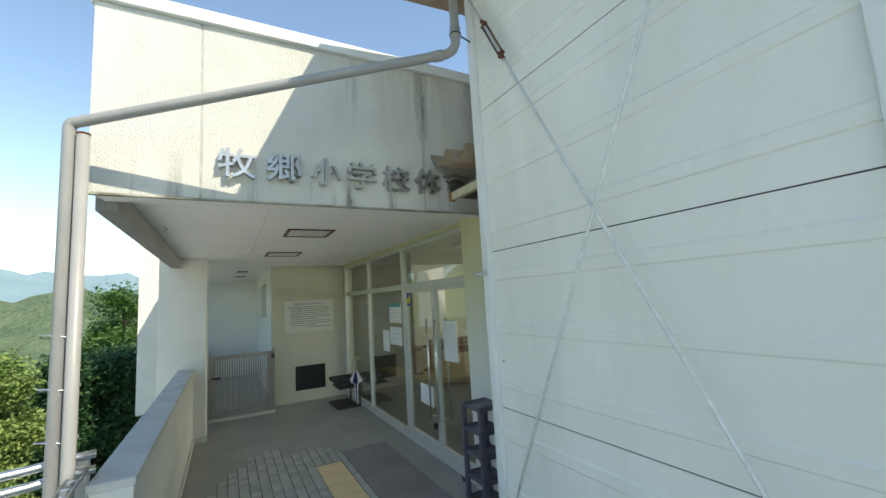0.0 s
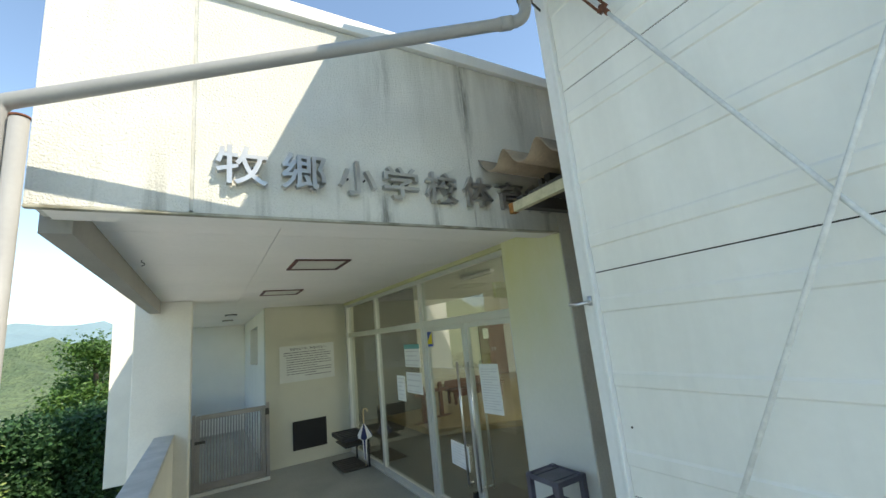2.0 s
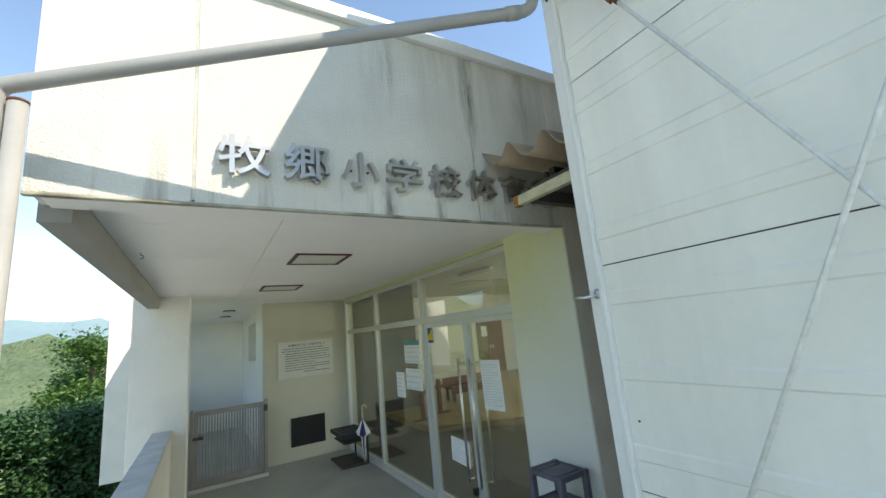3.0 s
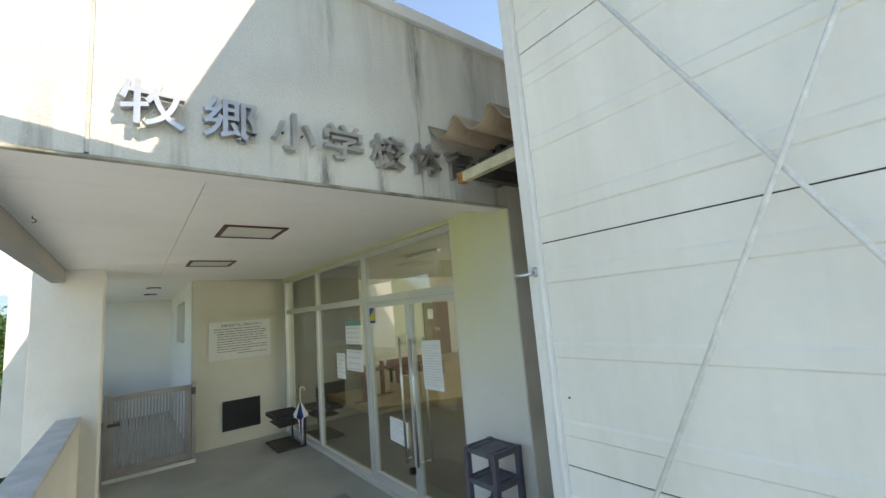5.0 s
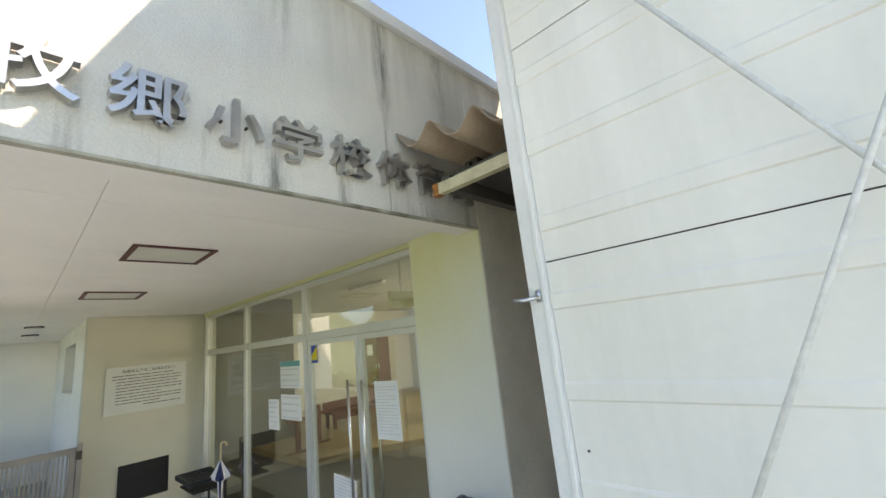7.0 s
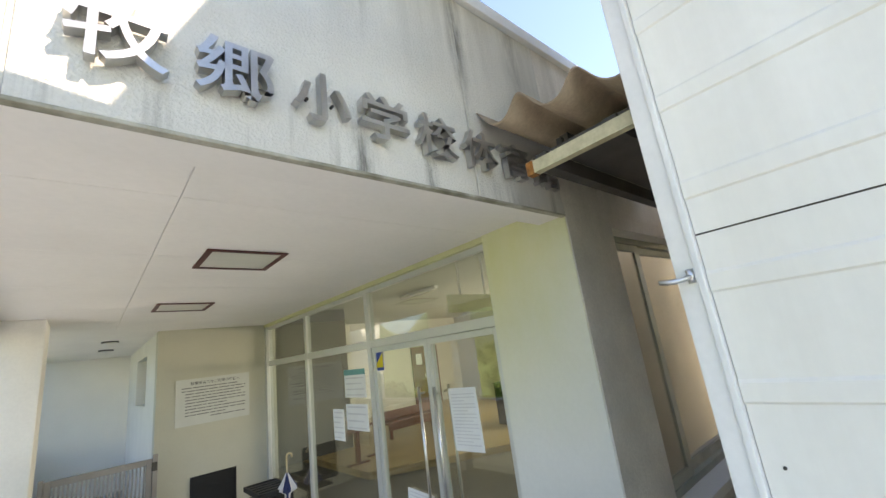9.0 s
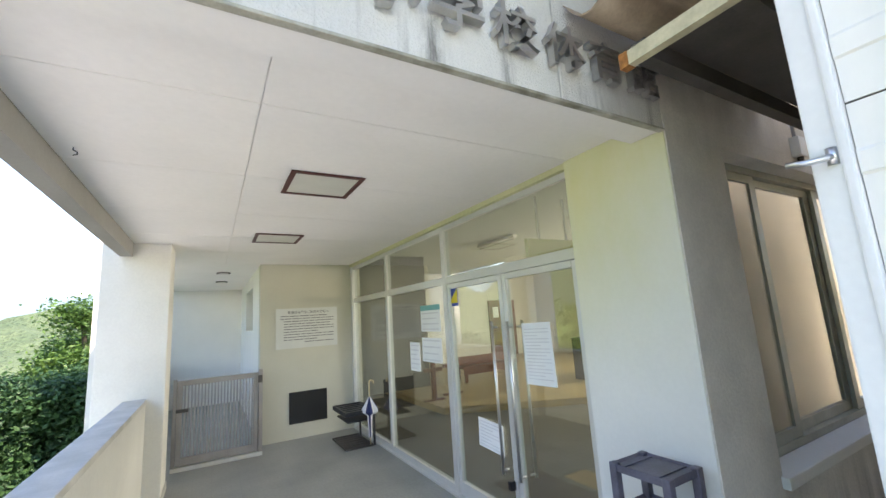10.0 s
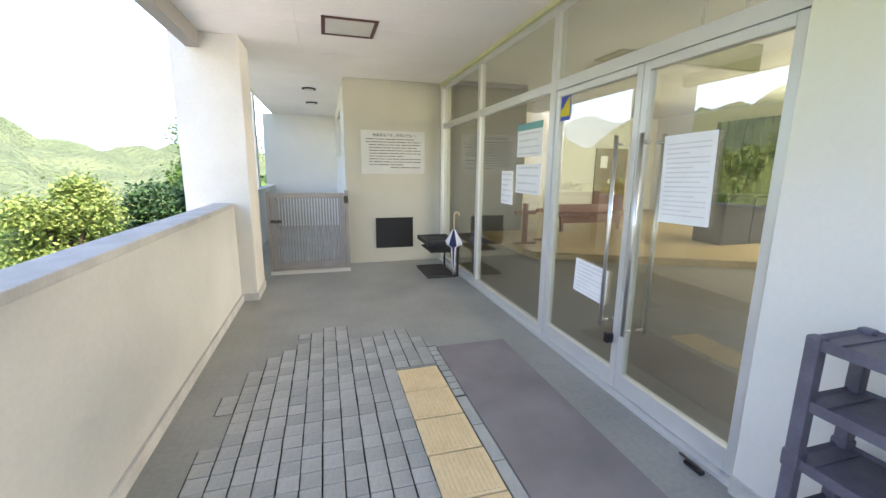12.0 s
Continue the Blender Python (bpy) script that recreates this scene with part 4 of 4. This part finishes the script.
for k, (a, b) in enumerate(zip(xw, xw[1:])):
    o = 0.045 if k % 2 else 0.01
    s = part("sash", boxes((a, a + 0.08, wy + o, wy + o + 0.03, WZ0 + 0.052, WZ1 - 0.052), (b - 0.08, b, wy + o, wy + o + 0.03, WZ0 + 0.052, WZ1 - 0.052), (a + 0.08, b - 0.08, wy + o, wy + o + 0.03, WZ0 + 0.052, WZ0 + 0.12), (a + 0.08, b - 0.08, wy + o, wy + o + 0.03, WZ1 - 0.11, WZ1 - 0.052)), M_BRONZE, win)
    part("pane", boxes((a + 0.08, b - 0.08, wy + o + 0.01, wy + o + 0.016, WZ0 + 0.12, WZ1 - 0.11)), M_GLASS_COATED, s)
part("window_sill", boxes((W0 - 0.02, W1 + 0.02, FACE_Y - 0.04, wy - 0.002, WZ0 - 0.06, WZ0 + 0.003), bevel=0.006), M_PILLAR, win, "pale weathered stone sill")


# ---- lettering on the fascia ----
def text_mesh(body, size, extrude, offset=0.0, material=None):
    cu = bpy.data.curves.new("text", "FONT")
    cu.body, cu.size, cu.extrude, cu.offset = body, size, extrude, offset
    cu.align_x, cu.align_y = "CENTER", "CENTER"
    ob = new("text", cu)
    dg = bpy.context.evaluated_depsgraph_get()
    me = bpy.data.meshes.new_from_object(ob.evaluated_get(dg))
    bpy.data.objects.remove(ob)
    me.materials.clear()
    me.materials.append(material)
    xs, ys = [v.co.x for v in me.vertices], [v.co.y for v in me.vertices]
    me.transform(Matrix.Translation((-(min(xs) + max(xs)) / 2, -(min(ys) + max(ys)) / 2, 0)))
    return me, max(xs) - min(xs), max(ys) - min(ys)


for k, (ch, x) in enumerate(zip("牧郷小学校体育館", (0.345, 0.645, 0.94, 1.215, 1.50, 1.785, 2.065, 2.345))):
    me, w, h = text_mesh(ch, 0.23, 0.019, 0.0026, M_LETTER)
    me.transform(Matrix.Diagonal((0.235 / w if ch != "小" else 0.225 / w, 0.205 / h, 1, 1)))
    ob = new("sign_character", me)
    ob.matrix_world = pose(x, FACE_Y - 0.032, 2.917 - 0.002 * k, 90, 0, 0)
    tagged(ob, "raised grey metal character of the school gymnasium name", "lettering", "letters on the fascia")
    for sx in (-0.05, 0.05):
        part("fixing_pin", tube(bmesh.new(), [(sx, 0.0, -0.014), (sx, 0.0, -0.034)], 0.006, 6), M_DARKSTEEL, ob)

# ---- lamps in the porch ceiling ----
for x, y in ((1.11, 5.20), (1.07, 7.20)):
    lamp = thing("ceiling_lamp", "square unlit ceiling lamp with a dark red frame", "ceiling lamp", "porch ceiling lamps", at=(x, y, CEIL))
    a, b = 0.25, 0.215
    part("frame", boxes((-a, a, -a, -b, -0.012, -0.001), (-a, a, b, a, -0.012, -0.001), (-a, -b, -b, b, -0.012, -0.001), (b, a, -b, b, -0.012, -0.001), bevel=0.003), M_DARKRED, lamp, "dark red painted frame")
    part("diffuser", boxes((-b, b, -b, b, -0.006, -0.0015)), M_DIFF, lamp, "pale milky diffuser")
for y in (10.4, 11.9):
    lamp = thing("downlight", "small dark-rimmed lamp in the passage ceiling", "ceiling lamp", "passage lamps", at=(0.6, y, CEIL))
    part("rim", tube(bmesh.new(), [(0, 0, -0.02), (0, 0, -0.001)], 0.11, 20), M_DARKSTEEL, lamp)
    part("lens", tube(bmesh.new(), [(0, 0, -0.026), (0, 0, -0.0205)], 0.085, 20), M_DIFF, lamp)
hk = thing("ceiling_hook", "small dark wire hook hanging from the ceiling", "hook", at=(-0.230, 5.003, CEIL))
part("wire", tube(bmesh.new(), [(0, 0, 0), (0, 0, -0.015), (0.018, 0, -0.025), (0.018, 0, -0.038), (0.0, 0, -0.045)], 0.003, 6), M_BLACK, hk)

# ---- notice board on the end wall ----
nb = thing("notice_board", "white notice sheet with lines of dark print on the cream wall", "notice", at=(1.82, 9.35, 1.705))
board = part("sheet", boxes((-0.49, 0.49, -0.012, -0.001, -0.32, 0.32), bevel=0.002), M_BOARD, nb)
me, w, h = text_mesh("牧郷体育館をご利用の皆様へ", 0.07, 0.0005, 0.001, M_INK)
me.transform(Matrix.Scale(0.66 / w, 4))
t = piece("heading", me, nb, pose(0.02, -0.013, 0.255, 90, 0, 0))
rnd = random.Random(5)
for k in range(11):
    z = 0.195 - 0.042 * k
    a, e = -0.42 + (0.05 if k > 1 else 0), (0.43 if k % 3 else rnd.uniform(0.15, 0.42))
    if k == 10:
        a, e = -0.05, 0.42
    bm = bmesh.new()
    x = a
    while x < e:
        ln = rnd.uniform(0.05, 0.16)
        box(bm, x, min(e, x + ln), -0.0132, -0.0122, z - 0.006, z + 0.006)
        x += ln + 0.012
    part("print_line", bm, M_INK, board)

vent = thing("vent_panel", "flush black louvred panel low on the cream wall", "vent", at=(1.825, 9.35, 0.465))
part("frame", boxes((-0.295, 0.295, -0.012, -0.001, -0.24, -0.225), (-0.295, 0.295, -0.012, -0.001, 0.225, 0.24), (-0.295, -0.28, -0.012, -0.001, -0.225, 0.225), (0.28, 0.295, -0.012, -0.001, -0.225, 0.225)), M_BLACK, vent)
part("backing", boxes((-0.28, 0.28, -0.004, -0.001, -0.225, 0.225)), M_BLACK, vent)
for k in range(14):
    z = -0.215 + 0.032 * k
    part("slat", box(bmesh.new(), -0.279, 0.279, -0.010, -0.007, z, z + 0.024), M_BLACK, vent)

# ---- gate ----
gate = thing("metal_gate", "closed brown-grey aluminium gate with vertical bars", "gate", at=(0.0, 8.90, 0.0))
part("gate_frame", boxes((0.07, 0.13, -0.025, 0.025, 0.06, 1.12), (0.98, 1.04, -0.025, 0.025, 0.06, 1.12), (0.131, 0.979, -0.025, 0.025, 1.05, 1.12), (0.131, 0.979, -0.025, 0.025, 0.06, 0.16), bevel=0.004), M_GATE, gate)
for k in range(22):
    x = 0.148 + 0.0385 * k
    part("bar", boxes((x, x + 0.017, -0.012, 0.012, 0.161, 1.049)), M_GATE, gate)
part("post", boxes((1.045, 1.098, -0.04, 0.04, 0.0, 1.16), bevel=0.004), M_GATE, gate)
part("post", boxes((0.022, 0.066, -0.04, 0.04, 0.0, 1.14), bevel=0.004), M_GATE, gate)
part("latch", boxes((1.035, 1.09, -0.075, -0.041, 0.98, 1.08), bevel=0.006), M_DARKSTEEL, gate, "dark latch box")
part("lever", boxes((0.06, 0.20, -0.06, -0.03, 0.72, 0.76), bevel=0.006), M_DARKSTEEL, gate)
struct("gate_sill", boxes((0.022, 1.098, 8.84, 8.99, 0.0, 0.05), bevel=0.006), M_PARAPET, "pale raised sill below the gate", "sill")

# ---- umbrella stand and umbrella ----
us = thing("umbrella_stand", "black slatted metal umbrella stand by the glass", "umbrella stand", at=(2.30, 8.50, 0.0))
part("tray_frame", boxes((-0.22, 0.22, -0.34, -0.31, 0.44, 0.50), (-0.22, 0.22, 0.31, 0.34, 0.44, 0.50), (-0.22, -0.19, -0.31, 0.31, 0.44, 0.50), (0.19, 0.22, -0.31, 0.31, 0.44, 0.50), bevel=0.006), M_IRON, us)
for k in range(5):
    part("slat", boxes((-0.189, 0.189, -0.28 + 0.125 * k, -0.215 + 0.125 * k, 0.465, 0.485)), M_IRON, us)
part("tray_bottom", boxes((-0.17, 0.19, -0.29, 0.29, 0.34, 0.36), bevel=0.006), M_IRON, us)
for sx, sy in ((0.19, -0.33), (0.19, 0.31)):
    part("leg", boxes((sx, sx + 0.025, sy, sy + 0.025, 0.0, 0.44)), M_IRON, us)
fg = thing("floor_grate", "brown slatted drip tray lying on the floor", "tray", at=(2.28, 8.52, 0.0))
part("frame", boxes((-0.2, 0.2, -0.36, -0.33, 0.0, 0.025), (-0.2, 0.2, 0.33, 0.36, 0.0, 0.025), (-0.2, -0.18, -0.33, 0.33, 0.0, 0.025), (0.18, 0.2, -0.33, 0.33, 0.0, 0.025)), M_DARKSTEEL, fg)
for k in range(6):
    part("slat", boxes((-0.179, 0.179, -0.31 + 0.108 * k, -0.235 + 0.108 * k, 0.004, 0.02)), M_DARKSTEEL, fg)
M_NAVY = mat("navy_cloth", (0.035, 0.05, 0.16), 0.8, var=0.1, scale=15, fine=200)
M_WHITECLOTH = mat("white_cloth", (0.72, 0.72, 0.75), 0.8, var=0.05, scale=15, fine=200)
M_CANE = mat("pale_cane", (0.62, 0.50, 0.30), 0.5, var=0.1, scale=30)
um = thing("umbrella", "folded navy and white umbrella with a pale curved handle", "umbrella", at=(2.44, 8.17, 0.0))
part("handle", tube(bmesh.new(), [(0, 0, 0.64), (0, 0, 0.86)] + [(0.035 - 0.035 * math.cos(q), 0, 0.86 + 0.035 * math.sin(q)) for q in [k * math.pi / 8 for k in range(1, 9)]] + [(0.07, 0, 0.84)], 0.011, 10), M_CANE, um, "pale cane crook handle")
part("shaft", tube(bmesh.new(), [(0, 0, 0.0), (0, 0, 0.64)], 0.006, 8), M_CANE, um)
for k in range(8):
    a0, a1 = k * math.pi / 4, (k + 1) * math.pi / 4
    bm = bmesh.new()
    prof = ((0.67, 0.014), (0.58, 0.07), (0.50, 0.125), (0.465, 0.13), (0.42, 0.04), (0.12, 0.02))
    cols = []
    for a, sc in ((a0, 1.0), ((a0 + a1) / 2, 0.62), (a1, 1.0)):
        cols.append([bm.verts.new((r * sc * math.cos(a), r * sc * math.sin(a), z)) for z, r in prof])
    for c0, c1 in zip(cols, cols[1:]):
        for i in range(len(prof) - 1):
            bm.faces.new((c0[i], c0[i + 1], c1[i + 1], c1[i]))
    part("canopy_fold", bm, M_NAVY if k % 2 else M_WHITECLOTH, um)

# ---- plastic rack ----
rk = thing("shoe_rack", "dark grey plastic tiered rack standing by the wall end", "rack", at=(2.315, 3.66, 0.0))
hx, hy = 0.125, 0.15
for k in range(5):
    z = 0.155 + 0.20 * k
    bm = box(bmesh.new(), -hx, hx, -hy, hy, z - 0.022, z + 0.014)
    top = [f for f in bm.faces if f.normal.z > 0.9]
    bmesh.ops.inset_region(bm, faces=top, thickness=0.014)
    bmesh.ops.translate(bm, verts=[v for f in top for v in f.verts], vec=(0, 0, -0.012))
    rib = bmesh.ops.subdivide_edges(bm, edges=[e for f in top for e in f.edges if abs(e.verts[0].co.y - e.verts[1].co.y) > 0.1], cuts=2)
    for sy in (-1, 1):
        box(bm, -hx + 0.016, hx - 0.016, sy * 0.088 - 0.004, sy * 0.088 + 0.004, z + 0.001, z + 0.0075)
    part("shelf", bm, M_PLASTIC, rk)
for sx in (-1, 1):
    for sy in (-1, 1):
        x, y = sx * (hx - 0.012), sy * (hy - 0.012)
        leg = part("leg", boxes((x - 0.02, x + 0.02, y - 0.02, y + 0.02, 0.0, 0.972), bevel=0.006), M_PLASTIC, rk)
        for z in (0.155, 0.555):
            part("collar", boxes((x - 0.024, x + 0.024, y - 0.024, y + 0.024, z - 0.03, z + 0.03), bevel=0.006), M_PLASTIC, leg)

# ---- mat ----
mt = solid("rubber_mat", boxes((1.625, 2.225, 3.55, 6.05, 0.0005, 0.009), bevel=0.003), M_MAT, "purple-grey rubber door mat on the porch floor", "mat")

# ---- small fittings ----
eb = thing("junction_box", "small white electrical box on the stained wall", "electrical box", at=(4.2, FACE_Y, 2.83))
part("body", boxes((-0.06, 0.06, -0.06, 0.0, -0.09, 0.06), bevel=0.008), M_TRIM, eb)
part("conduit", tube(bmesh.new(), [(0, -0.02, 0.061), (0, -0.02, 0.30)], 0.012, 8), M_PIPE, eb)
part("drip_nozzle", tube(bmesh.new(), [(0, -0.03, -0.091), (0, -0.03, -0.13)], 0.02, 10), M_DARKSTEEL, eb)

# ---- handrail left of the parapet ----
rail = thing("handrail", "galvanised steel handrail running up to the parapet", "handrail")
for z, r in ((1.20, 0.022), (1.12, 0.022)):
    part("bar", tube(bmesh.new(), [(-2.6, 3.0, z - 0.04), (-0.58, 3.33, z), (-0.45, 3.40, z), (-0.34, 3.43, z)], r, 12), M_STEEL, rail)
for x, y in ((-1.6, 3.16), (-0.40, 3.46)):
    part("post", boxes((x - 0.025, x + 0.025, y - 0.025, y + 0.025, -0.6, 1.19)), M_ALU, rail)
part("ledge", boxes((-0.75, -0.347, 3.30, 3.80, -0.6, 0.72)), M_PARAPET, rail)
for z in (1.85, 1.58, 1.32):
    ring = [(-0.485 + 0.085 * math.cos(q), 3.345 + 0.06 * math.sin(q), z + 0.01 * math.sin(2 * q)) for q in [k * math.pi / 8 for k in range(17)]]
    part("tie_wire", tube(bmesh.new(), ring, 0.004, 6), M_STEEL, pipe, "twisted wire tie")
lad = thing("steel_ladder_rack", "short galvanised slotted bracket lying on the rail", "bracket", at=(-0.36, 3.16, 1.13))
for s in (-1, 1):
    part("side", tube(bmesh.new(), [(-0.06 + 0.03 * s, -0.28, -0.06), (-0.02 + 0.03 * s, 0.16, 0.02)], 0.008, 6), M_STEEL, lad)
for k in range(7):
    f = k / 6
    part("rung", tube(bmesh.new(), [(-0.09 + 0.04 * f, -0.26 + 0.40 * f, -0.057 + 0.075 * f), (-0.03 + 0.04 * f, -0.26 + 0.40 * f, -0.057 + 0.075 * f)], 0.006, 6), M_STEEL, lad)

# ---- floor pieces ----
def slab_mesh(name, w, d, h, material, ridges=0):
    bm = bmesh.new()
    b = 0.0025
    lo = [bm.verts.new((x, y, 0)) for x, y in ((0, 0), (w, 0), (w, d), (0, d))]
    mid = [bm.verts.new((x, y, h - b)) for x, y in ((0, 0), (w, 0), (w, d), (0, d))]
    hi = [bm.verts.new((x, y, h)) for x, y in ((b, b), (w - b, b), (w - b, d - b), (b, d - b))]
    for p, q in ((lo, mid), (mid, hi)):
        for k in range(4):
            bm.faces.new((p[k], p[(k + 1) % 4], q[(k + 1) % 4], q[k]))
    bm.faces.new(hi)
    for k in range(ridges):
        x = 0.02 + (w - 0.04) * (k + 0.5) / ridges
        box(bm, x - 0.007, x + 0.007, 0.015, d - 0.015, h - 0.0005, h + 0.005)
    return mesh_of(name, bm, material)


PITCH = 0.1037
tile_me = slab_mesh("tile", 0.0965, 0.1005, 0.006, M_TILE)
tac_me = slab_mesh("tactile_tile", 0.300, 0.303, 0.010, M_TACTILE, 11)
small_me = slab_mesh("small_tile", 0.066, 0.076, 0.006, M_TILE)
long_me = slab_mesh("long_tile", 0.066, 0.30, 0.006, M_TILE)
grout_cells = []
rnd = random.Random(9)


def tiled_to(x):
    """How far along the porch the floor coating has worn off the tiles, across the porch."""
    reach = 5.80 + 0.90 * min(1.0, max(0.0, (x - 0.18) / 0.40)) ** 0.75 - 0.55 * max(0.0, x - 0.75) ** 1.2
    return reach + 0.05 * math.sin(11 * x) + 0.03 * math.sin(29 * x)


for i in range(-1, 14):
    x = 0.1035 + PITCH * i
    for j in range(24):
        y = 6.70 - PITCH * (j + 1)
        if y + 0.05 > tiled_to(x) or (i > 10 and y < 5.74):
            continue
        if (i == 0 and 5.05 < y < 5.42) or (i < 0 and y > 4.80):
            continue
        if y + 0.05 > tiled_to(x) - 0.2 and rnd.random() < 0.3:
            continue
        piece("tile", tile_me, floor, pose(x + rnd.uniform(-0.0015, 0.0015), y + rnd.uniform(-0.001, 0.001), rnd.uniform(-0.0006, 0.0012), 0, 0, rnd.uniform(-0.8, 0.8)))
        grout_cells.append((x - 0.0065, x + 0.1025, y - 0.003, y + 0.1035))
for k in range(5):
    piece("tactile_tile", tac_me, floor, pose(1.240, 5.73 - 0.3125 * (k + 1), rnd.uniform(0, 0.002), 0, 0, rnd.uniform(-0.5, 0.5)))
grout_cells.append((1.228, 1.548, 4.15, 5.738))
for k in range(9):
    piece("small_tile", small_me, floor, pose(1.552, 6.07 - 0.086 * (k + 1), 0.001, 0, 0, rnd.uniform(-3, 3)))
for k in range(4):
    piece("long_tile", long_me, floor, pose(1.552, 5.28 - 0.305 * (k + 1), 0.001))
grout_cells.append((1.5485, 1.622, 4.05, 6.08))
bm = bmesh.new()
for x0, x1, y0, y1 in grout_cells:
    vs = [bm.verts.new(p) for p in ((x0, y0, 0.0025), (x1, y0, 0.0025), (x1, y1, 0.0025), (x0, y1, 0.0025))]
    bm.faces.new(vs)
gr = part("grout", bm, M_GROUT, floor)
gr["kind"] = "stuff"

wedge = thing("door_stop", "black rubber door stop on the threshold by the wall end", "door stop", at=(2.50, 4.36, 0.0))
part("pad", boxes((-0.016, 0.016, -0.05, 0.05, 0.0, 0.02), bevel=0.006), M_BLACK, wedge)
part("arm", boxes((-0.006, 0.006, -0.02, 0.09, 0.021, 0.029), bevel=0.002), M_DARKSTEEL, wedge)
